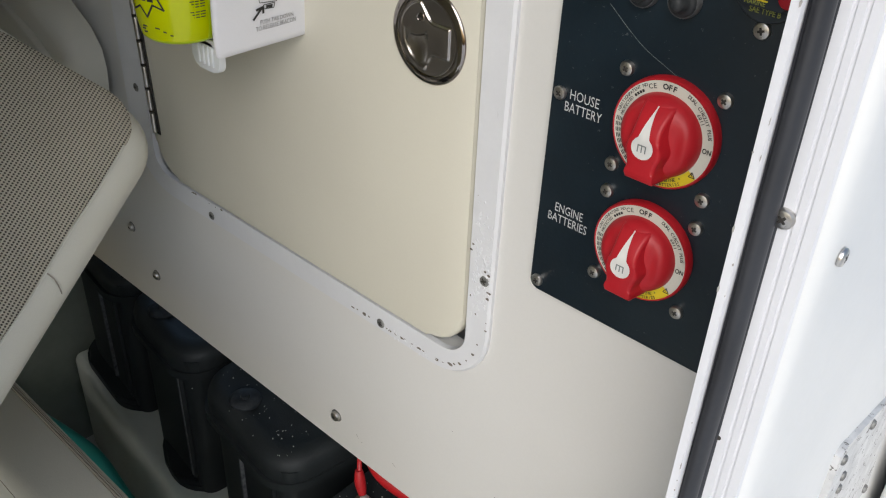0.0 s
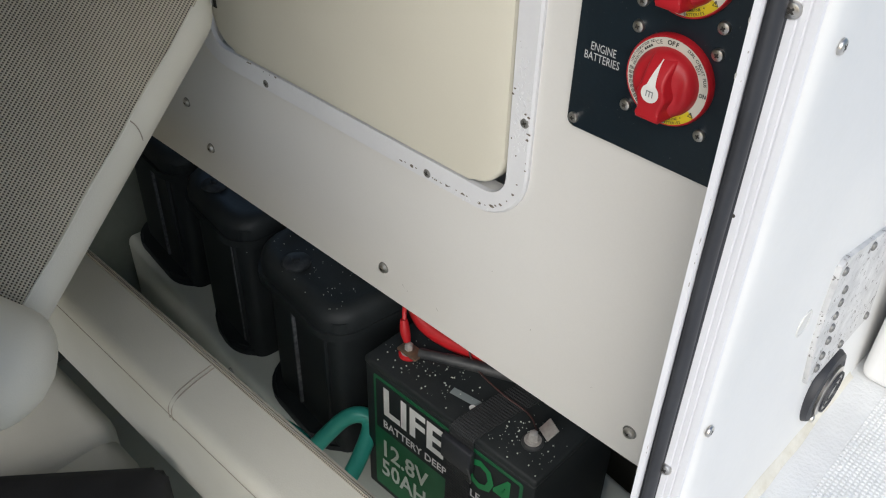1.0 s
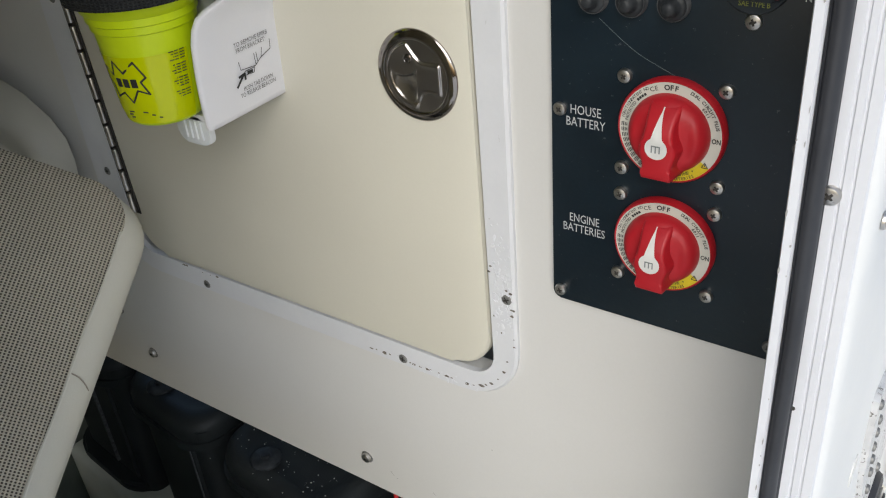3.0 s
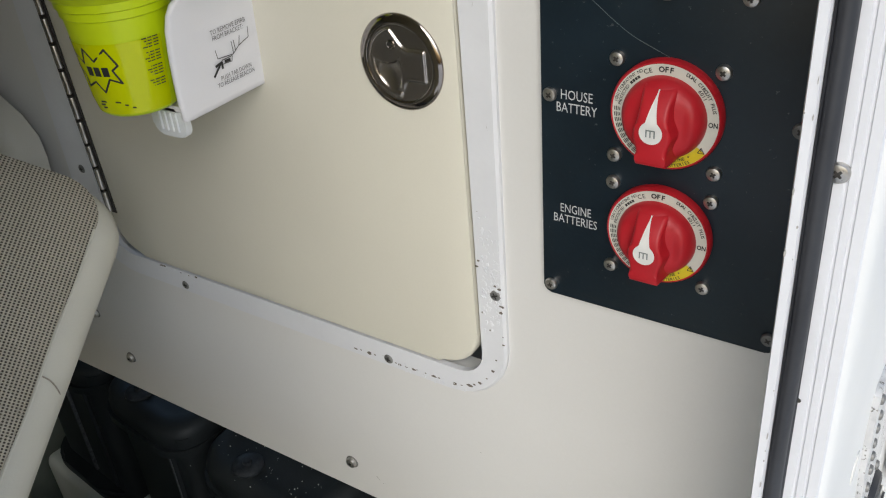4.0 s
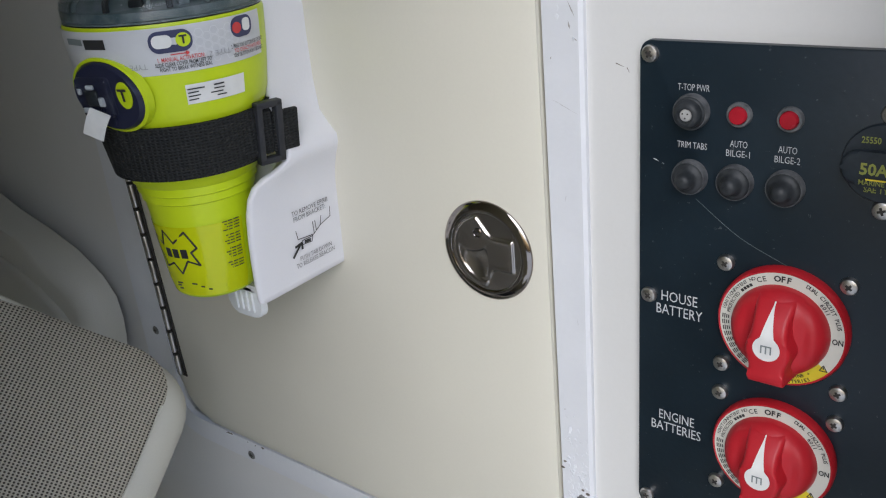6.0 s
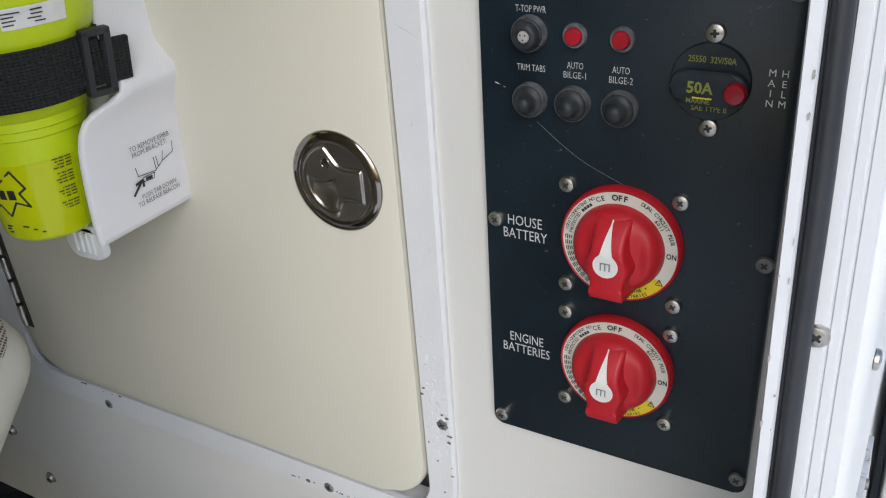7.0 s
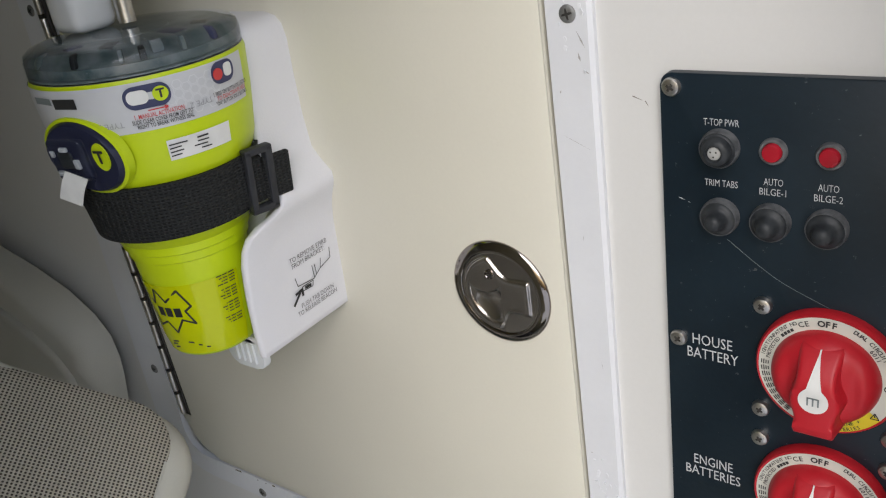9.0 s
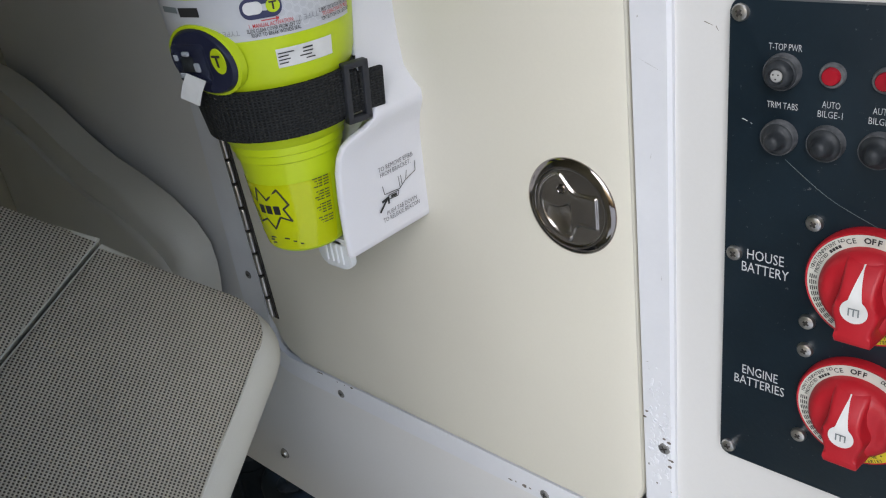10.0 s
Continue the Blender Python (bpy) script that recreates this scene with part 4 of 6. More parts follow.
        return 0.0150 + 0.0128 * q3 * (2 - q3)

    # domed knob with a raised waisted grip
    b = bmesh.new()
    grid = []
    for i in range(25):
        r = 0.0262 * math.sin(math.pi / 2 * i / 24) ** 0.85
        row = []
        for k in range(72):
            a = 2 * math.pi * k / 72
            x, y = r * math.cos(a), r * math.sin(a)
            side = math.exp(-((abs(x) - 0.0150) / 0.0042) ** 2) * max(0.0, 1 - (y / 0.024) ** 2)
            h = 0.0062 + 0.0132 * (1 - (r / 0.0262) ** 5) ** 0.55 - 0.0018 * side * (1 - (r / 0.0262) ** 8)
            row.append(b.verts.new(m @ Vector((x, y, h))))
        grid.append(row)
    for p, q in zip(grid[1:], grid[2:]):
        for k in range(72):
            b.faces.new((p[k], p[(k + 1) % 72], q[(k + 1) % 72], q[k]))
    b.faces.new(grid[1])
    for spare in grid[0]:
        b.verts.remove(spare)
    knob = part("knob", b, RED, base, smooth=80)
    b = bmesh.new()
    left = []
    for k in range(25):
        q2 = k / 24
        y = 0.0225 - 0.0462 * q2
        w = 0.0096 + 0.0030 * math.exp(-((q2 - 0.58) / 0.15) ** 2) + 0.0010 * max(0, 1 - q2 / 0.22) + 0.0014 * max(0, (q2 - 0.80) / 0.20)
        if k in (0, 24):
            w *= 0.90
        left.append((w, y))
    ring = [(-w, y) for w, y in left] + [(w, y) for w, y in left[::-1]]
    lowv, topv = [], []
    for x, y in ring:
        h = gh(y)
        lowv.append(b.verts.new(m @ Vector((x * 1.18, y, 0.0078))))
        topv.append(b.verts.new(m @ Vector((x * 0.92, y, h))))
    n = len(ring)
    for i in range(n):
        b.faces.new((lowv[i], lowv[(i + 1) % n], topv[(i + 1) % n], topv[i]))
    for i in range(n // 2 - 1):
        b.faces.new((topv[i], topv[i + 1], topv[n - 2 - i], topv[n - 1 - i]))
    rims = [b.edges.get((topv[i], topv[(i + 1) % n])) for i in range(n)]
    bmesh.ops.bevel(b, geom=rims, offset=0.0024, segments=4, profile=0.5, affect="EDGES")
    part("grip", b, RED, knob, smooth=70)
    b = bmesh.new()
    # the pointer lies on the face of the grip: a tapering needle with a round end
    rows_ = []
    for k in range(41):
        y = -0.0085 + 0.0300 * k / 40
        disc = 0.0071 ** 2 - (y + 0.0015) ** 2
        w = max(math.sqrt(disc) if disc > 0 else 0.0, 0.0046 * (0.0215 - y) / 0.0215 if y > 0 else 0.0, 0.0004)
        rows_.append([b.verts.new(m @ Vector((x, y, gh(y) + 0.0007))) for x in (-w, 0, w)])
    for p, q in zip(rows_, rows_[1:]):
        for k in (0, 1):
            b.faces.new((p[k], p[k + 1], q[k + 1], q[k]))
    part("pointer", b, WHITE_INK, knob, "white pointer with a round end")
    b = bmesh.new()
    g = m @ Matrix.Translation((0, -0.0016, gh(-0.0016) + 0.0009))
    bars(b, g, [(-0.0029, -0.0021, -0.0002, 0.0046), (-0.0004, 0.0004, -0.0002, 0.0046), (0.0021, 0.0029, -0.0002, 0.0046), (-0.0029, 0.0029, 0.0019, 0.0008)], 0.0002)
    part("emblem", b, GREY_INK, knob, "small grey maker's emblem")
    for du in (-0.0323, 0.0322):
        for dv in (-0.0322, 0.0322):
            screw(base, on_wall(u + du, v + dv, 0.005), 0.0049, 0.0032, turn=rng.uniform(0, 90))


battery_switch(0.0788, 1.1503)
battery_switch(0.0788, 1.0662)

# ---- emergency beacon and its bracket on the hatch ----
EX, EY = -0.236, -0.131
beacon = thing("emergency_beacon", "yellow-green emergency beacon strapped in a white bracket", "beacon", at=(EX, EY, 1.158))
FACE = math.atan2(-0.57, 0.82)          # side of the beacon turned to the doorway


def shell(prof, squash=1.0, seg=48):
    b = bmesh.new()
    lathe(b, prof, Matrix.Translation((EX, EY, 0)) @ Matrix.Rotation(FACE, 4, "Z"), seg, squash)
    return b


BODY = [(0.0, 1.1672), (0.0240, 1.1672), (0.0260, 1.1688), (0.0270, 1.1725), (0.0283, 1.1800), (0.0308, 1.2090), (0.0324, 1.2270), (0.0329, 1.2320), (0.0342, 1.2328), (0.0345, 1.2376), (0.0359, 1.2385), (0.0362, 1.2434), (0.0377, 1.2444), (0.0403, 1.2510), (0.0430, 1.2565), (0.0445, 1.2620), (0.0460, 1.2810), (0.0490, 1.2860), (0.0512, 1.2930), (0.0528, 1.3050), (0.0543, 1.3180), (0.0556, 1.3380), (0.0550, 1.3405), (0.0, 1.3405)]
body_ob = part("body", shell(BODY), NEON, beacon)


def body_r(z):
    for (r0, z0), (r1, z1) in zip(BODY[1:], BODY[2:]):
        if z0 <= z <= z1 and z1 > z0:
            return r0 + (r1 - r0) * (z - z0) / (z1 - z0)
    return 0.0540


def wrap(a, z, h=0.0):
    """A point on the beacon's skin: a degrees round from the doorway side (towards the wall positive), height z."""
    t = FACE + radians(a)
    r = body_r(z) + h
    return Vector((EX + r * math.cos(t), EY + r * math.sin(t), z))


def film(a0, a1, z0, z1, h=0.0004, na=24, nz=5, cut=None):
    b = bmesh.new()
    g = [[b.verts.new(wrap(a0 + (a1 - a0) * i / na, z0 + (z1 - z0) * j / nz, h)) for i in range(na + 1)] for j in range(nz + 1)]
    for j in range(nz):
        for i in range(na):
            b.faces.new((g[j][i], g[j][i + 1], g[j + 1][i + 1], g[j + 1][i]))
    return b


def frame_at(a, z, h=0.0):
    """Local x round the skin, y up, z outwards."""
    t = FACE + radians(a)
    out = Vector((math.cos(t), math.sin(t), 0))
    r0, r1 = body_r(z - 0.003), body_r(z + 0.003)
    upv = Vector((math.cos(t) * (r1 - r0), math.sin(t) * (r1 - r0), 0.006)).normalized()
    xv = Vector((-math.sin(t), math.cos(t), 0))
    zv = xv.cross(upv)
    m = Matrix((xv, upv, zv)).transposed().to_4x4()
    m.translation = wrap(a, z, h)
    return m


def wrapped(b, a, z, fn, h=0.0006):
    """Draw a flat design with fn(bm) in metres round (0, 0), then bend it round the skin about angle a and height z."""
    fn(b)
    r = body_r(z)
    for v in b.verts:
        v.co = wrap(a + math.degrees(v.co.x / r), z + v.co.y, h + v.co.z)
    return b


I4 = Matrix.Identity(4)
b = bmesh.new()
CD = [(0.0, 1.3407), (0.0550, 1.3407), (0.0549, 1.3490), (0.0541, 1.3520), (0.0518, 1.3540), (0.0468, 1.3552), (0.0300, 1.3561), (0.0, 1.3565)]
dome = part("clear_dome", shell(CD), CLEAR, beacon, "smoky clear plastic dome")
dome.visible_shadow = False
part("inner_core", shell([(0.0, 1.3409), (0.0520, 1.3410), (0.0518, 1.3418), (0.0470, 1.3420), (0.0462, 1.3462), (0.0445, 1.3470), (0.020, 1.3472), (0.019, 1.3496), (0, 1.3498)]), CIRCUIT, beacon, "dark teal circuitry under the dome")
for a, rad, w, h, mat_ in ((-20, 0.032, 0.005, 0.0025, BOOT), (15, 0.036, 0.004, 0.003, CIRCUIT), (40, 0.030, 0.006, 0.002, NAVY), (-55, 0.034, 0.004, 0.003, NAVY), (70, 0.036, 0.004, 0.003, BOOT), (-90, 0.036, 0.005, 0.002, CIRCUIT), (-8, 0.0462, 0.0016, 0.0055, CIRCUIT), (4, 0.0460, 0.0022, 0.0042, BOOT), (28, 0.0462, 0.0018, 0.0058, CIRCUIT), (52, 0.0460, 0.0020, 0.0048, NAVY), (-36, 0.0462, 0.0018, 0.0052, BOOT), (-66, 0.0460, 0.0022, 0.0046, CIRCUIT)):
    b = bmesh.new()
    box(b, -w, w, -w * 0.7, w * 0.7, 0, h, 0.0005, 2)
    bmesh.ops.transform(b, matrix=Matrix.Translation((EX, EY, 1.3470)) @ Matrix.Rotation(FACE + radians(a), 4, "Z") @ Matrix.Translation((rad, 0, 0)), verts=b.verts)
    part("component", b, mat_, beacon)
b = bmesh.new()
tube(b, [(EX - 0.006, EY + 0.004, 1.358), (EX - 0.008, EY + 0.006, 1.40), (EX - 0.014, EY + 0.012, 1.46)], 0.0046, 12)
part("antenna", b, STEEL, beacon, "thin bright antenna rod")
b = bmesh.new()
box(b, EX - 0.040, EX - 0.014, EY - 0.020, EY + 0.006, 1.3562, 1.43, 0.006)
part("antenna_clip", b, TAB, beacon, "white antenna clip")
# printed band
part("band_label", film(-96, 62, 1.3140, 1.3388, 0.0005), GREY_LABEL, body_ob, "grey printed instruction band")
for text, a, z, s, w, mat_ in (("1. MANUAL ACTIVATION:", 4, 1.3218, 0.0032, 0.024, RED_INK), ("SLIDE CLEAR COVER FROM LEFT TO", 5, 1.3192, 0.0030, 0.029, BLACK_INK), ("RIGHT TO BREAK WITNESS SEAL", 6, 1.3167, 0.0030, 0.027, BLACK_INK), ("2. PRESS \"ON\" BUTTON FOR 2 SECONDS", 48, 1.3225, 0.0030, 0.028, BLACK_INK), ("TO DEACTIVATE PRESS", 48, 1.3200, 0.0030, 0.024, RED_INK), ("\"ON\" BUTTON FOR 3 SECONDS", 48, 1.3175, 0.0030, 0.026, BLACK_INK)):
    part("lettering", wrapped(bmesh.new(), a, z, lambda q, t=text, s=s, w=w: letters(q, t, I4, s, w, 0.01), 0.0007), mat_, body_ob)
for a, z, w, h, mat_ in ((0, 1.3312, 0.022, 0.0115, NAVY), (43, 1.3325, 0.0155, 0.0112, NAVY)):
    part("pictogram", wrapped(bmesh.new(), a, z, lambda q, w=w, h=h: patch(q, I4, rr(-w / 2, w / 2, -h / 2, h / 2, h * 0.45)), 0.0007), mat_, body_ob)
part("pictogram", wrapped(bmesh.new(), -4, 1.3315, lambda q: patch(q, I4, rr(-0.0055, 0.0045, -0.0034, 0.0034, 0.003)), 0.0011), WHITE_INK, body_ob)
part("pictogram", wrapped(bmesh.new(), 6.5, 1.3315, lambda q: patch(q, I4, circle(0, 0, 0.0037, 20)), 0.0011), NEON, body_ob)
part("lettering", wrapped(bmesh.new(), 6.5, 1.3315, lambda q: letters(q, "T", I4, 0.0062, bold=0.03), 0.0017), BLACK_INK, body_ob)
part("pictogram", wrapped(bmesh.new(), 38.5, 1.3322, lambda q: patch(q, I4, circle(0, 0, 0.0030, 18)), 0.0011), RED_INK, body_ob)
part("pictogram", wrapped(bmesh.new(), 46, 1.3330, lambda q: patch(q, I4, rr(-0.0026, 0.0026, -0.0034, 0.0034, 0.002)), 0.0011), WHITE_INK, body_ob)
part("arrow", wrapped(bmesh.new(), 4, 1.3243, lambda q: bars(q, I4, [(-0.005, 0.004, 0, 0.0006), (0.0028, 0.0036, 0, 0.0020), (0.0036, 0.0044, 0, 0.0012)]), 0.0008), RED_INK, body_ob)
part("maker_mark", wrapped(bmesh.new(), -48, 1.3322, lambda q: bars(q, I4, [(-0.002, 0.012, 0.0, 0.0052)]), 0.0008), BLACK_INK, body_ob, "bold dark maker's mark")
part("maker_mark", wrapped(bmesh.new(), -48, 1.3322, lambda q: bars(q, I4, [(-0.018, -0.0035, 0.001, 0.0034)]), 0.0008), GREY_INK, body_ob)
for a, z in ((-21, 1.3195), (26, 1.3215)):
    part("lettering", wrapped(bmesh.new(), a, z, lambda q: letters(q, "TYPE 2", Matrix.Rotation(math.pi, 4, "Z"), 0.0042, 0.0125), 0.0007), GREY_PRINT, body_ob)
hexes = bmesh.new()
def hexgrid(q):
    for i in range(7):
        for j in range(5):
            cx, cy = (i - 3) * 0.0042, (j - 2) * 0.0048 + (0.0024 if i % 2 else 0)
            if abs(cy) > 0.0092:
                continue
            ro, ri = 0.0026, 0.0022
            oo = [q.verts.new((cx + ro * math.cos(k * math.pi / 3), cy + ro * math.sin(k * math.pi / 3), 0)) for k in range(6)]
            ii = [q.verts.new((cx + ri * math.cos(k * math.pi / 3), cy + ri * math.sin(k * math.pi / 3), 0)) for k in range(6)]
            for k in range(6):
                q.faces.new((oo[k], oo[(k + 1) % 6], ii[(k + 1) % 6], ii[k]))
tagged(part("hexagon_print", wrapped(hexes, 24, 1.3265, hexgrid, 0.0007), PALE_PRINT, body_ob), "pale printed hexagons", kind="stuff")
# small white data label
part("data_label", film(3, 41, 1.2960, 1.3070, 0.0006, 14, 2), WHITE_INK, body_ob, "small white data label")
part("fine_print", wrapped(bmesh.new(), 17, 1.3015, lambda q: bars(q, I4, [(-0.012, -0.003, 0.0030, 0.0007), (-0.012, 0.008, 0.0010, 0.0007), (-0.012, 0.007, -0.0010, 0.0007), (-0.012, 0.009, -0.0030, 0.0007), (0.002, 0.008, 0.0032, 0.0009)]), 0.0010), BLACK_INK, body_ob)
# dark activation switch on the side
ms = frame_at(-42, 1.3045, 0.0)
b = bmesh.new()
lathe(b, [(0.0195, -0.006), (0.0205, 0.0015), (0.0190, 0.0040), (0.0, 0.0045)], ms @ Matrix.Rotation(radians(-14), 4, 'Z') @ Matrix.Diagonal((1.12, 0.94, 1, 1)), 40)
sw = part("activation_switch", b, SWITCH_NAVY, body_ob, "navy switch housing with clear cover")
b = bmesh.new()
lathe(b, [(0.0225, -0.004), (0.0222, 0.0008), (0.0208, 0.0016), (0.0200, 0.0010)], ms @ Matrix.Rotation(radians(-14), 4, 'Z') @ Matrix.Diagonal((1.12, 0.94, 1, 1)), 40)
part("moulded_rim", b, NEON, sw, "yellow-green rim round the switch")
b = bmesh.new()
patch(b, ms @ Matrix.Translation((0.0140, 0.0020, 0.0046)), circle(0, 0, 0.0048, 24, 0.0075))
part("green_key", b, NEON, sw)
b = bmesh.new()
letters(b, "T", ms @ Matrix.Translation((0.0140, 0.0020, 0.0056)), 0.0095, bold=0.03)
part("lettering", b, BLACK_INK, sw)
b = bmesh.new()
box(b, -0.0165, 0.0060, -0.0105, 0.0120, 0.0030, 0.0080, 0.0024, 4)
bmesh.ops.transform(b, matrix=ms, verts=b.verts)
part("clear_cover", b, CLEAR, sw, "clear plastic sliding cover").visible_shadow = False
b = bmesh.new()
box(b, -0.012, -0.003, -0.004, 0.005, 0.0040, 0.0062, 0.001)
bmesh.ops.transform(b, matrix=ms, verts=b.verts)
part("slider", b, BOOT, sw)
# added pale blocks that imitate grey reflections in the clear cover
for x0, y0, w_, h_ in ((-0.0140, -0.0065, 0.0040, 0.0030), (-0.0070, 0.0065, 0.0050, 0.0026), (-0.0015, -0.0015, 0.0036, 0.0052), (-0.0150, 0.0040, 0.0030, 0.0034)):
    b = bmesh.new()
    box(b, x0 - w_ / 2, x0 + w_ / 2, y0 - h_ / 2, y0 + h_ / 2, 0.0042, 0.0068, 0.0008, 2)
    bmesh.ops.transform(b, matrix=ms, verts=b.verts)
    part("cover_glare", b, GREY_LABEL, sw, "pale block standing for glare on the clear cover")
b = bmesh.new()
ribbon(b, [ms @ Vector((0.000, -0.0050, 0.0110)), ms @ Vector((-0.004, -0.0115, 0.0130)), ms @ Vector((-0.008, -0.0190, 0.0140))], lambda q: (ms.to_3x3() @ Vector((0.0062, -0.0022, 0))), 0.0006, 4)
part("paper_seal", b, WHITE_INK, sw, "torn white paper seal")
# lower label
part("lower_label", film(-100, 40, 1.1700, 1.2180, 0.0004), NEON_LABEL, body_ob, "yellow maker's label")
def zigzag(q):
    # eight-pointed outline left as a plain shape
    pts = [(-0.017, 0.009), (-0.009, 0.004), (-0.006, 0.014), (0.000, 0.006), (0.009, 0.014), (0.0145, 0.003), (0.0105, 0.0), (0.0145, -0.009), (0.007, -0.006), (0.001, -0.015), (-0.004, -0.008), (-0.012, -0.012), (-0.013, -0.004), (-0.019, 0.0)]
    for (x0, y0), (x1, y1) in zip(pts, pts[1:] + pts[:1]):
        d = Vector((x1 - x0, y1 - y0, 0))
        w = Vector((-d.y, d.x, 0)).normalized() * 0.00065
        a_, c_ = Vector((x0, y0, 0)) - d * 0.03, Vector((x1, y1, 0)) + d * 0.03
        q.faces.new([q.verts.new(p) for p in (a_ - w, c_ - w, c_ + w, a_ + w)])
    bars(q, I4, [(-0.008, -0.0035, -0.001, 0.0062), (-0.0022, 0.0022, -0.001, 0.0062), (0.0036, 0.0080, -0.001, 0.0062)], 0.0)
tagged(part("maker_mark", wrapped(bmesh.new(), -44, 1.2010, zigzag, 0.0007), BLACK_INK, body_ob), "jagged black outline emblem on yellow", kind="stuff")
part("fine_print", wrapped(bmesh.new(), -34, 1.1760, lambda q: bars(q, I4, [(-0.010, 0.004, 0.0030, 0.0011), (-0.011, 0.008, 0.0008, 0.0011), (-0.010, 0.012, -0.0014, 0.0011)]), 0.0007), BLACK_INK, body_ob)
frng = random.Random(3)
part("fine_print", wrapped(bmesh.new(), 24, 1.2005, lambda q: bars(q, I4, [(x0, x1 - frng.uniform(0.0002, 0.0009), 0.0175 - 0.0019 * k - 0.0016 * (k // 4), 0.0007) for k in range(15) for x0, x1 in ((-0.0048 + 0.0012 * (k % 3), -0.0014), (-0.0013, 0.0020), (0.0021, 0.0062))]), 0.0007), BLACK_INK, body_ob, "unreadable fine print")
# strap round the waist and its slide buckle
strap = thing("retaining_strap", "black webbing strap holding the beacon in its bracket", "strap", at=(EX, EY, 1.27))
b = bmesh.new()
NA = 60
rows = []
for k in range(NA + 1):
    a = -165 + 245 * k / NA
    lo, hi = wrap(a, 1.2520, 0.0030), wrap(a, 1.2845, 0.0006)
    lo2, hi2 = wrap(a, 1.2520, 0.0052), wrap(a, 1.2845, 0.0028)
    rows.append([b.verts.new(p) for p in (lo, hi, hi2, lo2)])
for p, q in zip(rows, rows[1:]):
    for i in range(4):
        b.faces.new((p[i], p[(i + 1) % 4], q[(i + 1) % 4], q[i]))
b.faces.new(rows[0]); b.faces.new(rows[-1][::-1])
part("webbing", b, WEBBING, strap, m=I4)
mb = frame_at(54.5, 1.2685, 0.0045) @ Matrix.Rotation(radians(-28), 4, "Y")
b = bmesh.new()
box(b, -0.020, 0.006, -0.0135, 0.0135, -0.003, 0.0035, 0.0012)
bmesh.ops.transform(b, matrix=mb, verts=b.verts)
part("folded_webbing", b, WEBBING, strap)
b = bmesh.new()
for x0, x1, y0, y1 in ((-0.0055, -0.0015, -0.0185, 0.0185), (0.0075, 0.0120, -0.0185, 0.0185), (-0.0055, 0.0120, 0.0150, 0.0190), (-0.0055, 0.0120, -0.0190, -0.0150)):
    box(b, x0, x1, y0, y1, 0.0005, 0.0062, 0.001, 2)
bmesh.ops.transform(b, matrix=mb, verts=b.verts)
part("buckle", b, RUBBER, strap, "black plastic slide buckle")
b = bmesh.new()
box(b, 0.006, 0.0235, -0.0135, 0.0115, 0.001, 0.0045, 0.001)
bmesh.ops.transform(b, matrix=mb, verts=b.verts)
part("strap_tail", b, WEBBING, strap)

# the beacon leans a little in its bracket; it stands close in front of the hatch
SIZE = 1.15
FOOT = Vector((-0.3030, -0.0850, 1.1250))
lean = Matrix.Rotation(radians(0.3), 4, Vector((-0.82, 0.57, 0)))
place = Matrix.Translation(FOOT) @ lean @ Matrix.Diagonal((SIZE, SIZE, SIZE * 0.982, 1)) @ Matrix.Translation((-EX, -EY, -1.1630))
for ob in (beacon, strap):
    ob.matrix_world = place @ ob.matrix_basis

# bracket: a deep moulding that stands out from the hatch
bracket = thing("beacon_bracket", "white plastic beacon bracket with printed removal steps", "bracket", at=(-0.28, -0.0065, 1.13))
SECT = [  # height, outer side face x, front edge of the side wing y
    (1.1210, -0.2550, -0.0830), (1.1222, -0.2537, -0.0868), (1.1262, -0.2533, -0.0880), (1.1263, -0.2533, -0.0880), (1.140, -0.2528, -0.0884), (1.155, -0.2522, -0.0884), (1.170, -0.2516, -0.0880), (1.180, -0.2512, -0.0872), (1.190, -0.2508, -0.0862), (1.2005, -0.2490, -0.0842),
    (1.208, -0.2468, -0.0805), (1.2125, -0.2450, -0.0730), (1.2160, -0.2435, -0.0600), (1.2195, -0.2425, -0.0530), (1.2260, -0.2425, -0.0500), (1.2338, -0.2500, -0.0480), (1.2429, -0.2568, -0.0465), (1.265, -0.2590, -0.0450), (1.295, -0.2592, -0.0430), (1.316, -0.2585, -0.0400), (1.326, -0.2605, -0.0370), (1.331, -0.2650, -0.0320), (1.3335, -0.2740, -0.0250)]


def side_x_at(z):
    for (z0, x0, _), (z1, x1, _) in zip(SECT, SECT[1:]):
        if z0 <= z <= z1:
            return x0 + (x1 - x0) * (z - z0) / (z1 - z0)
    return SECT[0][1]


b = bmesh.new()
rows = []
for z, xr, yt in SECT:
    yb = -0.0024
    xl = -0.348 + (0.008 if z > 1.328 else 0)
    yf = -0.075 if z < 1.12625 else max(yt + 0.002, -0.044)
    w = 0.0032
    pts = [(xl, yb), (xl, yf), (xl + 0.04, yf), (xr - 0.020, yf), (xr - 0.008, min(yf, yt + 0.012) if z < 1.218 else yf)]
    for a in range(7):
        t = radians(180 * a / 6)
        pts.append((xr - w - w * math.cos(t), yt + w - w * math.sin(t)))
    for f in (0.75, 0.5, 0.25):
        pts.append((xr, yb + (yt + w - yb) * f))
    pts.append((xr, yb))
    rows.append([b.verts.new((px, py, z)) for px, py in pts])
n = len(rows[0])
for p, q in zip(rows, rows[1:]):
    for i in range(n):
        b.faces.new((p[i], p[(i + 1) % n], q[(i + 1) % n], q[i]))
b.faces.new(rows[0]); b.faces.new(rows[-1][::-1])
brk = part("moulding", b, BRACKET, bracket, smooth=45)
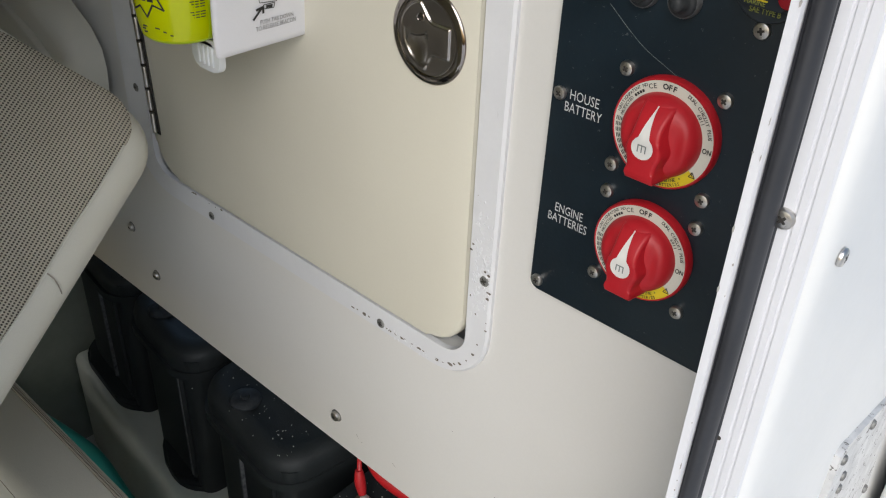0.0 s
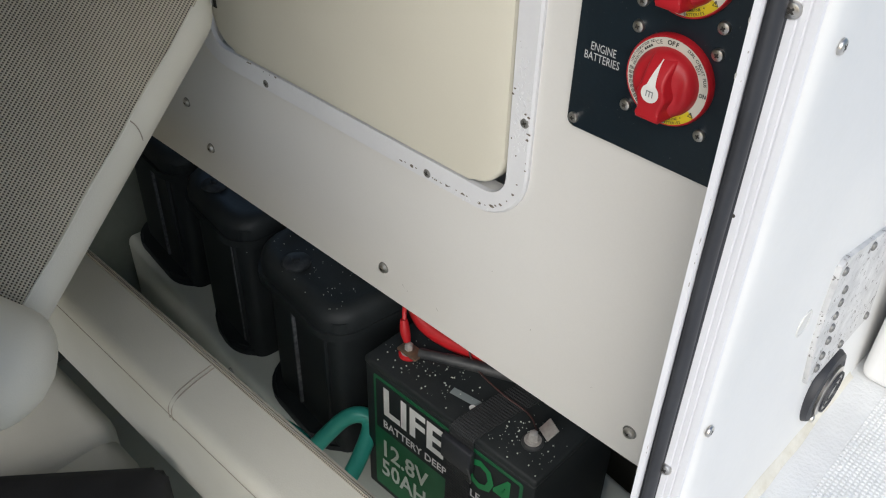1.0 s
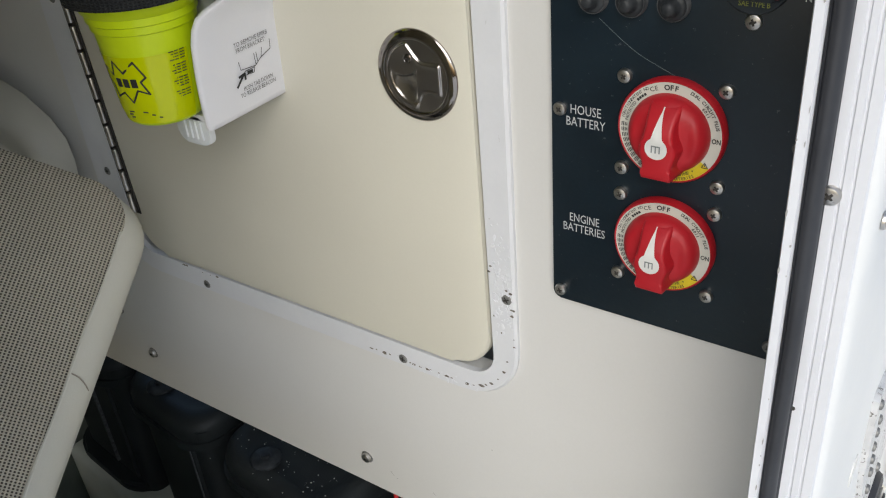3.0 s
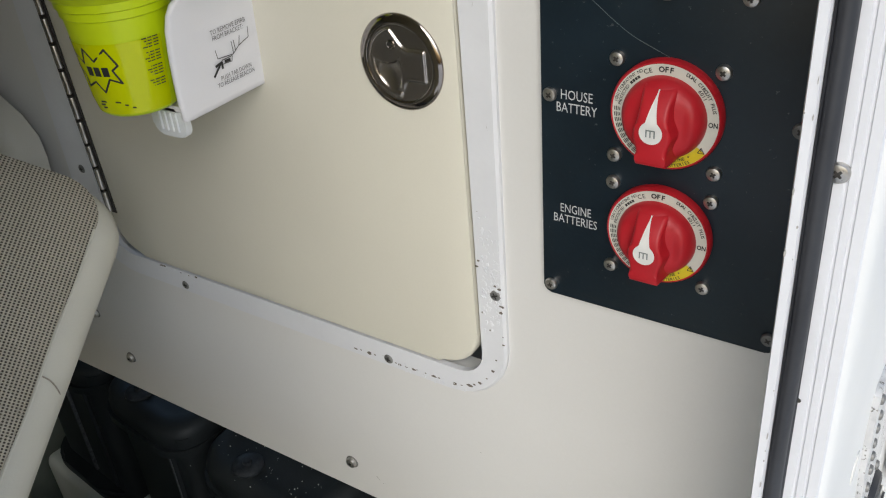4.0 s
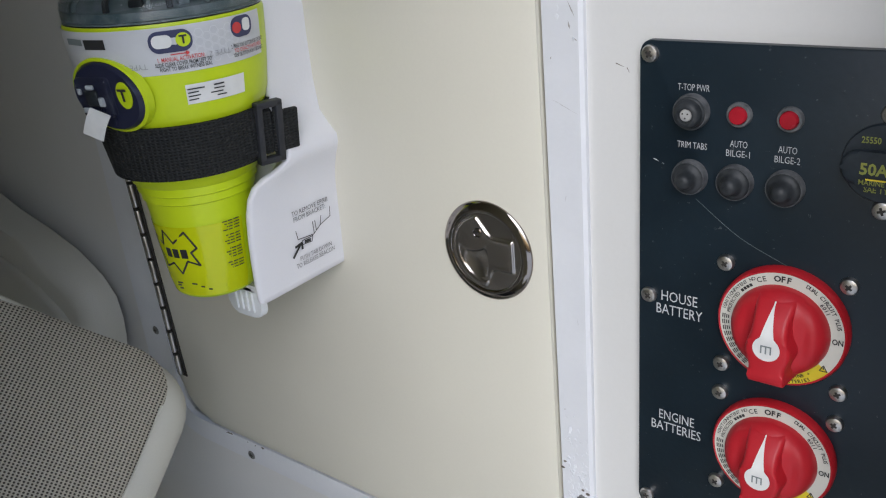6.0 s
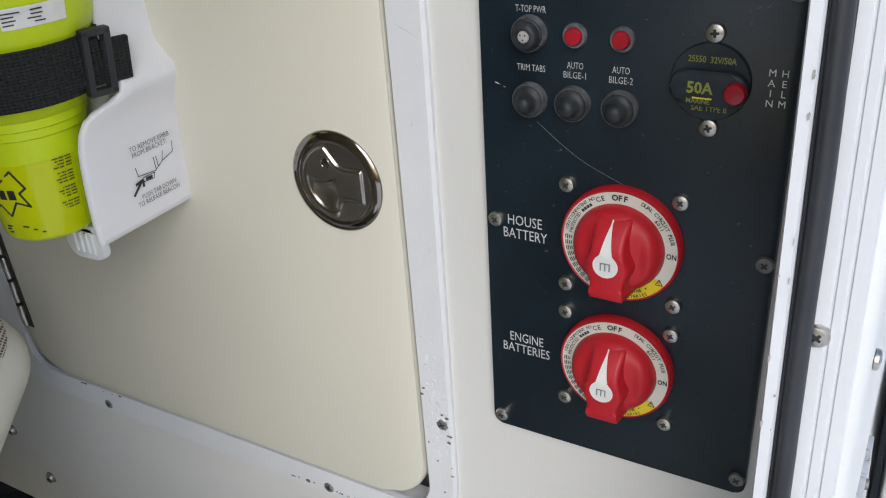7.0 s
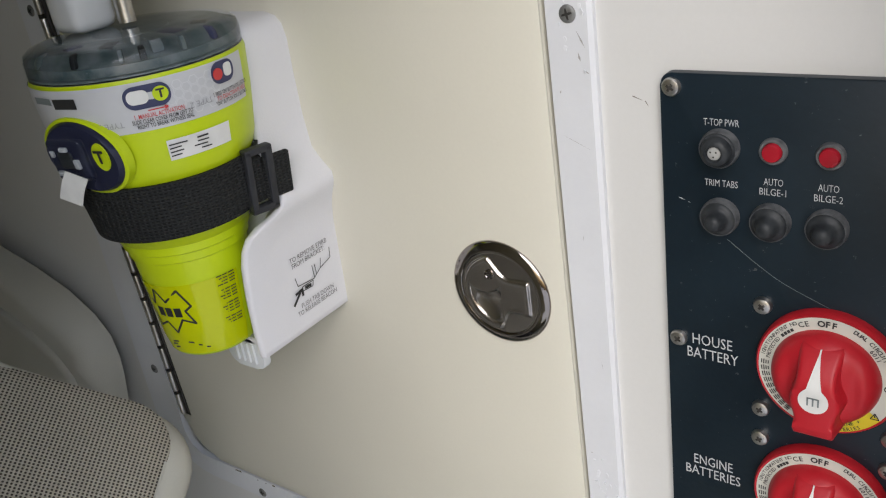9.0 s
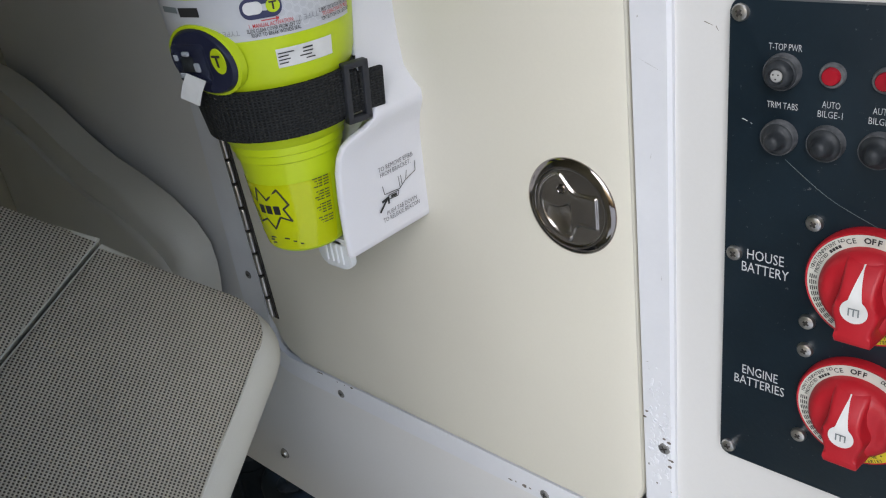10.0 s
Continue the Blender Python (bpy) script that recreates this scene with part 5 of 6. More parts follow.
def on_side(b):
    """Lay flat print (x along the line, y up) on the side face of the bracket."""
    for v in b.verts:
        z = 1.1570 + v.co.y
        v.co = Vector((side_x_at(z) + 0.0010, -0.0322 + v.co.x, z))
    return b


for text, x, y, w in (("TO REMOVE EPIRB", 0.0000, 0.0210, 0.0365), ("FROM BRACKET:", -0.0010, 0.0164, 0.0320), ("PUSH TAB DOWN", 0.0010, -0.0150, 0.0325), ("TO RELEASE BEACON", 0.0000, -0.0196, 0.0395)):
    part("lettering", on_side(letters(bmesh.new(), text, Matrix.Translation((x, y, 0)), 0.0052, w, -0.008, lift=0.0)), BLACK_INK, brk)


def stroke(q, p0, p1, w=0.0003):
    p0, p1 = (p0[0] * 1.22 - 0.003, p0[1] * 0.78), (p1[0] * 1.22 - 0.003, p1[1] * 0.78)
    d = Vector((p1[0] - p0[0], p1[1] - p0[1], 0))
    s = Vector((-d.y, d.x, 0)).normalized() * w
    q.faces.new([q.verts.new(Vector((*c, 0)) + e) for c, e in ((p0, -s), (p1, -s), (p1, s), (p0, s))])


b = bmesh.new()
for p0, p1 in (((-0.011, 0.010), (-0.010, 0.001)), ((-0.010, 0.001), (0.003, -0.001)), ((0.003, -0.001), (0.009, 0.005)), ((0.009, 0.005), (0.0105, 0.014)), ((0.0035, -0.001), (0.003, 0.012)), ((0.0055, 0.001), (0.005, 0.012)), ((0.009, 0.005), (0.018, 0.009)), ((0.018, 0.009), (0.0185, 0.019)), ((-0.007, -0.002), (-0.007, -0.006)), ((-0.007, -0.006), (0.001, -0.007)), ((0.001, -0.007), (0.002, -0.002)), ((-0.007, -0.002), (0.002, -0.002))):
    stroke(b, p0, p1)
stroke(b, (-0.0050, -0.0042), (0.0, -0.0048), 0.0012)
part("drawing", on_side(b), BLACK_INK, brk, "line drawing of the release tab")
b = bmesh.new()
stroke(b, (-0.0155, -0.0150), (-0.0082, -0.0042), 0.0010)
stroke(b, (-0.0130, -0.0055), (-0.0070, -0.0038), 0.0010)
stroke(b, (-0.0074, -0.0038), (-0.0074, -0.0105), 0.0010)
part("arrow", on_side(b), BLACK_INK, brk, "bold black arrow")
b = bmesh.new()
lathe(b, [(0.0008, 0), (0, 0.0003)], on_wall(-0.272, 1.322, 0.0430), 8)
part("dark_spot", b, BLACK_INK, brk)
b = bmesh.new()
slab(b, rr(-0.309, -0.272, 1.099, 1.1235, 0.009), 0.073, 0.079, 0.0015)
tabp = part("release_tab", b, TAB, bracket, "translucent white release tab")
b = bmesh.new()
for k in range(4):
    box(b, -0.300 + 0.006 * k, -0.2975 + 0.006 * k, -0.0765, -0.0745, 1.104, 1.120, 0.0006, 2)
part("tab_ribs", b, TAB, tabp)
b = bmesh.new()
tube(b, [(-0.30, -0.03, 1.44), (-0.275, -0.018, 1.40), (-0.263, -0.012, 1.375), (-0.262, -0.016, 1.350)], 0.0012, 8)
part("lanyard", b, GREY_SLEEVE, bracket, "thin grey lanyard")

# ---- cushions ----
U = Vector((0.325, -0.805, -0.496)).normalized()
N = Vector((0.715, -0.135, 0.687)).normalized()
V = N.cross(U).normalized() * -1
N = U.cross(V).normalized()
if N.z < 0:
    N = -N


def cushion_frame(origin):
    m = Matrix((U, V, U.cross(V))).transposed().to_4x4()
    m.translation = origin
    return m


CORNER = Vector((-0.384, -0.102, 1.039))
UP = 1 if U.cross(V).z > 0 else -1


def pad(b, outline, thick, bev, soft, steps=6):
    """A cushion: outline in (u, v), thickness behind the face, rim rounded by bev; soft(u, v): 1 where the rim is full, less at a tight joint."""
    n = len(outline)
    inward = []
    for k in range(n):
        (u0, v0), (u1, v1) = outline[k - 1], outline[(k + 1) % n]
        d = Vector((u1 - u0, v1 - v0)).normalized()
        inward.append(Vector((-d.y, d.x)))
    rings = []
    for q in range(2 * steps + 2):
        if q <= steps:
            a = q / steps * math.pi / 2
            ins, h = 1 - math.sin(a), -thick + bev * (1 - math.cos(a))
        else:
            a = (q - steps - 1) / steps * math.pi / 2
            ins, h = 1 - math.cos(a), -bev * (1 - math.sin(a))
        ring = []
        for (u, v), w in zip(outline, inward):
            f = soft(u, v)
            ring.append(b.verts.new((u + w.x * bev * ins * f, v + w.y * bev * ins * f, UP * (h if f > 0.99 else h * f + (0 if q > steps else -thick * (1 - f))))))
        rings.append(ring)
    for p, q in zip(rings, rings[1:]):
        for k in range(n):
            b.faces.new((p[k], p[(k + 1) % n], q[(k + 1) % n], q[k]))
    b.faces.new(rings[0][::-1])
    b.faces.new(rings[-1])
    return b


V0 = -0.030


def swing(u, v):
    """The cushion widens slightly towards its far corner."""
    return v - 0.0085 * (1 - u / 0.30) * min(1.0, max(0.0, (0.07 - v) / 0.10))


def seat(name, label, v0, v1, origin, lengths, radii, tight, thick=0.056):
    th = thing(name, label, "cushion", group="cushions in the console", at=origin)
    m = cushion_frame(origin)
    lo, hi = lengths
    skew = lambda pts: [(u, swing(u, v) + (0.22 * (u + 0.014) if abs(v - tight) < 0.004 else 0.0)) for u, v in pts]
    soft = lambda u, v: 0.04 if abs(v - tight - 0.22 * (u + 0.014)) < 0.004 else 1.0
    b = pad(bmesh.new(), skew(rr(lo, hi, v0, v1, 0.03, 8, radii)), thick, 0.027, soft)
    part("vinyl_cover", b, VINYL, th, "cream vinyl side panels", m=m)
    # woven face, slightly crowned, ending in a seam short of the vinyl rim
    face = skew(rr(lo + 0.003, hi + 0.010, v0 + (0.022 if v0 < tight else 0.001), v1 - (0.001 if v0 < tight else 0.0), 0.02, 8, tuple(max(0.001, q - 0.012) if q > 0.002 else q for q in radii)))
    cu = sum(p[0] for p in face) / len(face)
    cv = sum(p[1] for p in face) / len(face)
    b = bmesh.new()
    rings = []
    for f, h in ((1.0, -0.0008), (0.985, 0.0010), (0.94, 0.0022), (0.80, 0.0036), (0.5, 0.0042)):
        rings.append([b.verts.new((cu + (p - cu) * f, cv + (q - cv) * f, UP * h)) for p, q in face])
    n = len(face)
    for p, q in zip(rings, rings[1:]):
        for k in range(n):
            b.faces.new((p[k], p[(k + 1) % n], q[(k + 1) % n], q[k]))
    b.faces.new(rings[-1])
    part("mesh_face", b, MESH, th, "beige open-weave vinyl mesh", m=m, smooth=60)
    return th, m


seat_a, ma = seat("seat_cushion", "cream vinyl seat cushion with beige mesh face", V0, 0.1393, CORNER, (-0.013, 0.40), (0.048, 0.05, 0.001, 0.001), 0.1393)
seat_b, mb2 = seat("seat_cushion", "cream vinyl cushion with mesh face beside a dark gap", 0.1424, 0.31, CORNER, (-0.017, 0.36), (0.001, 0.001, 0.05, 0.05), 0.1424)
b = bmesh.new()
box(b, 0.06, 0.36, 0.045, 0.68, min(-UP * 0.058, -UP * 0.074), max(-UP * 0.058, -UP * 0.074), 0.003)
bmesh.ops.transform(b, matrix=ma, verts=b.verts)
tagged(part("seat_board", b, GELCOAT), "white moulded seat board under the cushions", "seat board", kind="structure")
# seam across the side panel of the seat
b = bmesh.new()
sx = (Vector((-0.325, -0.223, 0.953)) - CORNER).dot(U)
tube(b, [ma @ Vector((sx, swing(sx, -0.008), UP * 0.0005)), ma @ Vector((sx + 0.002, swing(sx, -0.016), -UP * 0.0014)), ma @ Vector((sx + 0.006, swing(sx, -0.0235), -UP * 0.0090)), ma @ Vector((sx + 0.010, swing(sx, -0.0285), -UP * 0.022))], 0.0006, 6)
part("seam", b, THREAD, seat_a, "dark stitched seam")
b = bmesh.new()
tube(b, [ma @ Vector((q, swing(q, -0.0075) + 0.0006 * math.sin(60 * q), UP * 0.0012)) for q in [0.030 + 0.03 * k for k in range(12)]], 0.0013, 6, 3)
part("edge_piping", b, VINYL, seat_a, "cream piping along the mesh")
b = bmesh.new()
tube(b, [Vector((-0.242, -0.430, 0.857)) + V * q for q in (-0.058, -0.03, 0.005, 0.06, 0.11)], 0.052, 28, 6, radii=lambda q: 0.052 * math.sqrt(max(0.04, 1 - (1 - min(1.0, q / 0.35)) ** 2)))
part("front_roll", b, VINYL, seat_a, "rounded cream vinyl front roll", smooth=70)

# curved backrest bolster behind the seat
back = thing("backrest_bolster", "plain cream vinyl backrest bolster against the bulkhead", "cushion", group="cushions in the console", at=(-0.65, -0.06, 0.9))
outl = [(-0.660, 0.860), (-0.625, 0.895), (-0.603, 0.935), (-0.594, 0.968), (-0.591, 0.990), (-0.594, 1.014), (-0.611, 1.035), (-0.646, 1.056), (-0.697, 1.073), (-0.752, 1.086), (-0.807, 1.107), (-0.859, 1.134), (-0.920, 1.158), (-0.970, 1.171), (-1.022, 1.178), (-1.022, 0.860)]
b = bmesh.new()
slab(b, outl, 0.014, 0.052, 0.022, 6)
part("cover", b, VINYL, back, smooth=60)
b = bmesh.new()
slab(b, [(max(-1.018, q[0] - 0.026), q[1] - 0.034 if q[1] > 0.90 else 0.865) for q in outl[1:]], 0.048, 0.058, 0.007, 4)
part("front_panel", b, VINYL, back, "raised cream vinyl front panel", smooth=60)

# long low bolster across the battery bay
low = thing("long_bolster", "long cream vinyl bolster with mesh-piped edge", "cushion", group="cushions in the console", at=(-0.3, -0.23, 0.5))
b = bmesh.new()
box(b, -0.80, 0.13, -0.264, -0.180, 0.47, 0.622, 0.016, 5)
lowc = part("vinyl_cover", b, VINYL, low)
b = bmesh.new()
for dy, dz in ((0.0, 0.0), (0.0045, -0.0035), (0.0075, -0.0085), (0.0085, -0.0145)):
    tube(b, [(x, -0.1925 + dy + 0.0008 * math.sin(9 * x), 0.6215 + dz) for x in [-0.78 + 0.09 * k for k in range(11)]], 0.0022, 8, 4)
part("edge_piping", b, MESH, low, "beige ribbed piping along the edge")
for dx in (0, 0.006):
    b = bmesh.new()
    tube(b, [(-0.318 + dx, -0.196, 0.6222), (-0.314 + dx, -0.227, 0.6225), (-0.309 + dx, -0.250, 0.6215), (-0.306 + dx, -0.2620, 0.613), (-0.303 + dx, -0.2645, 0.600)], 0.0008, 6)
    part("seam", b, THREAD, low, "stitched cross seam")
b = bmesh.new()
tube(b, [(x, -0.2642, 0.605 + 0.001 * math.sin(7 * x)) for x in [-0.78 + 0.09 * k for k in range(11)]], 0.0005, 6, 4)
part("seam", b, THREAD, low)

# folded cushion below and a black bag
lower = thing("folded_cushion", "cream vinyl cushion lying folded under the bolster", "cushion", group="cushions in the console", at=(-0.6, -0.36, 0.3))
b = bmesh.new()
box(b, -0.95, -0.455, -0.58, -0.2655, 0.30, 0.468, 0.034, 6)
part("vinyl_cover", b, VINYL, lower)
b = bmesh.new()
box(b, -0.50, -0.385, -0.44, -0.272, 0.32, 0.448, 0.036, 6)
part("rolled_end", b, VINYL, lower)
bag = thing("bag", "soft black fabric bag on the floor", "bag", at=(-0.4, -0.4, 0.1))
b = bmesh.new()
box(b, -0.18, 0.195, -0.15, 0.0, 0.101, 0.525, 0.03, 5)
bmesh.ops.transform(b, matrix=Matrix.Translation((-0.447, -0.418, 0)) @ Matrix.Rotation(math.atan2(0.76, 0.65), 4, "Z"), verts=b.verts)
brng = random.Random(5)
for v in b.verts:
    v.co += Vector((brng.uniform(-1, 1), brng.uniform(-1, 1), brng.uniform(-1, 1))) * 0.004
    v.co.z = max(v.co.z, 0.1005)
part("fabric", b, BAG, bag, smooth=70)

# ---- battery bay ----
BAY = Matrix.Translation((-0.504, -0.008, 0.33)) @ Matrix.Rotation(radians(-7.3), 4, "Z")
b = bmesh.new()
box(b, -0.478, 0.540, -0.030, 0.29, -0.23, 0.0, 0.016, 4)
bmesh.ops.transform(b, matrix=BAY, verts=b.verts)
shelf = part("battery_shelf", b, LINER)
tagged(shelf, "grey-white fibreglass shelf in the battery bay", "shelf", kind="structure")
screw(shelf, BAY @ Matrix.Translation((-0.07, -0.030, -0.035)) @ FRONT, 0.007, 0.004, dark=True)


def battery_box(x, w, rib, curve):
    th = thing("battery_box", "black plastic battery box with a ribbed side, dusty", "battery box", group="battery boxes", at=BAY @ Vector((x + w / 2, 0.09, 0)))
    b = bmesh.new()
    slab(b, rr(x + 0.010, x + w - 0.004, 0.003, 0.185, 0.035, radii=(0.05, 0.02, 0.02, 0.02)), 0.008, -0.251, 0.0)
    for v in b.verts:
        v.co = BAY @ Vector((v.co.x, v.co.z, v.co.y))
    ob = part("case", b, BLACK_CASE, th)
    b = bmesh.new()
    lo = rr(x - 0.005, x + w - 0.004, -0.019, 0.19, 0.05, radii=(curve, 0.06, 0.02, 0.02))
    lo_v = [b.verts.new(BAY @ Vector((p, q, 0.0))) for p, q in lo]
    hi_v = [b.verts.new(BAY @ Vector((p, q, 0.016))) for p, q in lo]
    for k in range(len(lo)):
        b.faces.new((lo_v[k], lo_v[(k + 1) % len(lo)], hi_v[(k + 1) % len(lo)], hi_v[k]))
    b.faces.new(hi_v)
    bmesh.ops.bevel(b, geom=[b.edges.get((hi_v[k], hi_v[(k + 1) % len(lo)])) for k in range(len(lo))], offset=0.006, segments=3, affect="EDGES")
    part("base_flange", b, BLACK_CASE, th)
    lid = rr(x + 0.004, x + w, -0.006, 0.192, 0.045, radii=(0.055, 0.045, 0.03, 0.03))
    b = bmesh.new()
    cx, cy = sum(p for p, q in lid) / len(lid), sum(q for p, q in lid) / len(lid)
    tiers = []
    for h, inset in ((0.236, 0.0), (0.252, 0.0), (0.261, 0.002), (0.267, 0.007), (0.270, 0.014), (0.270, 0.026), (0.2675, 0.029), (0.2675, 0.05)):
        tiers.append([b.verts.new(BAY @ Vector((cx + (p - cx) * (1 - inset / (w / 2)), cy + (q - cy) * (1 - inset / 0.099), h))) for p, q in lid])
    for lo_v, hi_v in zip(tiers, tiers[1:]):
        for k in range(len(lid)):
            b.faces.new((lo_v[k], lo_v[(k + 1) % len(lid)], hi_v[(k + 1) % len(lid)], hi_v[k]))
    b.faces.new(tiers[-1])
    b.faces.new(tiers[0][::-1])
    lidp = part("lid", b, BLACK_CASE, th)
    b = bmesh.new()
    lathe(b, [(0.020, 0.269), (0.020, 0.273), (0.016, 0.276), (0.006, 0.276), (0.0055, 0.280), (0, 0.281)], BAY @ Matrix.Translation((x + w * 0.40, 0.026, 0)), 24)
    part("vent_cap", b, BOOT, lidp, "dusty round vent cap")
    for px, mat_ in ((rib, BOOT_DUST), (x + w * 0.86, BLACK_CASE)):
        b = bmesh.new()
        box(b, px - 0.0022, px + 0.0022, -0.002, 0.010, 0.025, 0.232, 0.0015, 2)
        bmesh.ops.transform(b, matrix=BAY, verts=b.verts)
        part("rib", b, mat_, ob)
    # lip under the lid
    lip = rr(x - 0.001, x + w + 0.003, -0.011, 0.19, 0.045, radii=(0.06, 0.05, 0.03, 0.03))
    b = bmesh.new()
    rows_ = [[b.verts.new(BAY @ Vector((p, q, h))) for p, q in lip] for h in (0.226, 0.238)]
    for k in range(len(lip)):
        b.faces.new((rows_[0][k], rows_[0][(k + 1) % len(lip)], rows_[1][(k + 1) % len(lip)], rows_[1][k]))
    b.faces.new(rows_[1])
    b.faces.new(rows_[0][::-1])
    part("lip", b, BLACK_CASE, lidp)
    return th


for x, w, rib, curve in ((-0.485, 0.24, -0.34, 0.078), (-0.228, 0.20, -0.062, 0.130), (-0.004, 0.222, 0.106, 0.078)):
    battery_box(x, w, rib, curve)

# lithium battery with its printed label
bat = thing("battery", "black lithium battery with a green and white label", "battery", at=(-0.1, 0.05, 0.37))
BX0, BX1, BF, BT = -0.238, 0.035, -0.032, 0.578
b = bmesh.new()
box(b, BX0, BX1, BF, 0.135, 0.331, BT - 0.012, 0.004, 3)
case = part("case", b, BLACK_CASE, bat)
b = bmesh.new()
box(b, BX0 - 0.001, BX1 + 0.001, BF - 0.001, 0.136, BT - 0.0118, BT, 0.004, 3)
part("lid", b, BLACK_CASE, bat)
FACEM = Matrix.Translation((BX0, BF, 0.331)) @ FRONT
b = bmesh.new()
lab = rr(0.016, 0.258, 0.012, 0.228, 0.004)
patch(b, FACEM, lab)
labp = part("label", b, GREEN_LABEL, case, "green-edged black label")
b = bmesh.new()
patch(b, FACEM, rr(0.0205, 0.2535, 0.133, 0.2225, 0.002), 0.0009)
part("label_field", b, BLACK_CASE, labp)
b = bmesh.new()
letters(b, "LIFE", FACEM @ Matrix.Translation((0.086, 0.1895, 0)), 0.068, 0.104, 0.03, lift=0.0022)
letters(b, "BATTERY DEEP CYCLE", FACEM @ Matrix.Translation((0.117, 0.1480, 0)), 0.0190, 0.166, 0.02, lift=0.0022)
part("lettering", b, WHITE_INK, labp)
b = bmesh.new()
letters(b, "PO4", FACEM @ Matrix.Translation((0.197, 0.1895, 0)), 0.068, 0.096, 0.03, lift=0.0022)
part("lettering", b, node_mat("bright_green_ink", (0.015, 0.22, 0.07), rough=0.5), labp)
b = bmesh.new()
letters(b, "12.8V", FACEM @ Matrix.Translation((0.070, 0.0960, 0)), 0.046, 0.082, 0.02, lift=0.0016)
letters(b, "50AH", FACEM @ Matrix.Translation((0.070, 0.0550, 0)), 0.046, 0.082, 0.02, lift=0.0016)
part("lettering", b, node_mat("pale_green_ink", (0.5, 0.56, 0.52), rough=0.5), labp)
b = bmesh.new()
box(b, -0.121, -0.080, 0.000, 0.010, BT, BT + 0.0006)
bmesh.ops.rotate(b, verts=b.verts, cent=(-0.1, 0.005, BT), matrix=Matrix.Rotation(radians(8), 3, "Z"))
part("grey_sticker", b, GREY_INK, case)
b = bmesh.new()
lathe(b, [(0.0042, 0), (0.0035, 0.0012), (0, 0.0016)], Matrix.Translation((-0.085, -0.001, BT)), 14)
part("white_rivet", b, WHITE_INK, case)


def terminal(x, y, red):
    b = bmesh.new()
    lathe(b, [(0.013, 0.0), (0.013, 0.003), (0.010, 0.005), (0, 0.005)], Matrix.Translation((x, y, BT)), 24)
    ob = part("terminal", b, RED_CABLE if red else GREY_SLEEVE, bat, "red-collared terminal" if red else "greasy dark terminal")
    b = bmesh.new()
    lathe(b, [(0.0075, 0.005), (0.0075, 0.0075), (0.0055, 0.0078), (0.0053, 0.0172), (0.0030, 0.0186), (0, 0.0186)], Matrix.Translation((x, y, BT)), 6)
    part("bolt", b, ZINC, ob, "bright steel bolt")
    b = bmesh.new()
    lathe(b, [(0.0100, 0.0046), (0.0100, 0.0062), (0.0070, 0.0064)], Matrix.Translation((x, y, BT)), 24)
    part("washer", b, ZINC, ob)


terminal(-0.200, 0.008, True)
terminal(-0.002, 0.008, False)
b = bmesh.new()
box(b, -0.012, 0.012, -0.008, 0.010, 0.0, 0.0022, 0.0008, 2)
bmesh.ops.transform(b, matrix=Matrix.Translation((0.006, 0.026, BT + 0.012)) @ Euler((radians(38), radians(-12), radians(-30))).to_matrix().to_4x4(), verts=b.verts)
part("lug", b, ZINC, bat, "bent bright cable lug")
# hold-down webbing over the battery
hold = thing("hold_down_strap", "black webbing hold-down strap with a plastic buckle", "strap", at=(-0.06, 0.05, 0.37))
b = bmesh.new()
ribbon(b, [(-0.074, BF - 0.004, 0.333), (-0.072, BF - 0.004, 0.50), (-0.070, BF - 0.004, 0.56), (-0.067, BF - 0.001, BT + 0.0015), (-0.060, 0.02, BT + 0.003), (-0.05, 0.07, BT + 0.003), (-0.046, 0.132, BT + 0.0025)], lambda q: Vector((0.0185, 0.0, 0.0)), 0.002)
part("webbing", b, WEBBING_FLAT, hold)
b = bmesh.new()
box(b, -0.0945, -0.048, BF - 0.013, BF - 0.0035, 0.522, 0.560, 0.0025)
part("buckle", b, RUBBER, hold)
b = bmesh.new()
tube(b, [(-0.052, BF - 0.012, 0.535), (-0.044, BF - 0.016, 0.528), (-0.044, BF - 0.015, 0.518), (-0.051, BF - 0.012, 0.514)], 0.0013, 8)
part("wire_clip", b, GREY_SLEEVE, hold)

# cables
cable = thing("battery_cable", "red battery cable looping up behind the panel", "cable", at=(-0.2, 0.05, 0.6))
b = bmesh.new()
tube(b, [(-0.236, 0.080, 0.70), (-0.230, 0.050, 0.636), (-0.212, 0.042, 0.608), (-0.175, 0.046, 0.597), (-0.125, 0.060, 0.597), (-0.06, 0.09, 0.604), (0.0, 0.12, 0.66)], 0.0110, 14)
part("sheath", b, RED_CABLE, cable)
lead = thing("terminal_lead", "thin red wire with a crimped spade end", "wire", at=(-0.2, 0.01, 0.6))
b = bmesh.new()
tube(b, [(-0.221, 0.035, 0.70), (-0.219, 0.020, 0.640), (-0.212, 0.012, 0.622)], 0.0028, 8)
part("wire", b, RED_CABLE, lead)
b = bmesh.new()
tube(b, [(-0.213, 0.012, 0.626), (-0.209, 0.010, 0.612), (-0.203, 0.008, 0.598)], 0.0058, 10, radii=lambda q: 0.0045 + 0.002 * math.sin(q * math.pi))
part("crimp", b, RED_CABLE, lead)
neg = thing("terminal_cable", "dark sleeved cable with a tarnished copper lug", "cable", at=(-0.15, 0.02, 0.58))
b = bmesh.new()
tube(b, [(-0.185, 0.012, 0.588), (-0.165, 0.020, 0.590), (-0.13, 0.038, 0.590), (-0.08, 0.062, 0.589), (0.0, 0.09, 0.60)], 0.0072, 12, radii=lambda q: 0.0066 + (0.0010 if q > 0.35 else 0))
part("sleeve", b, GREY_SLEEVE, neg)
b = bmesh.new()
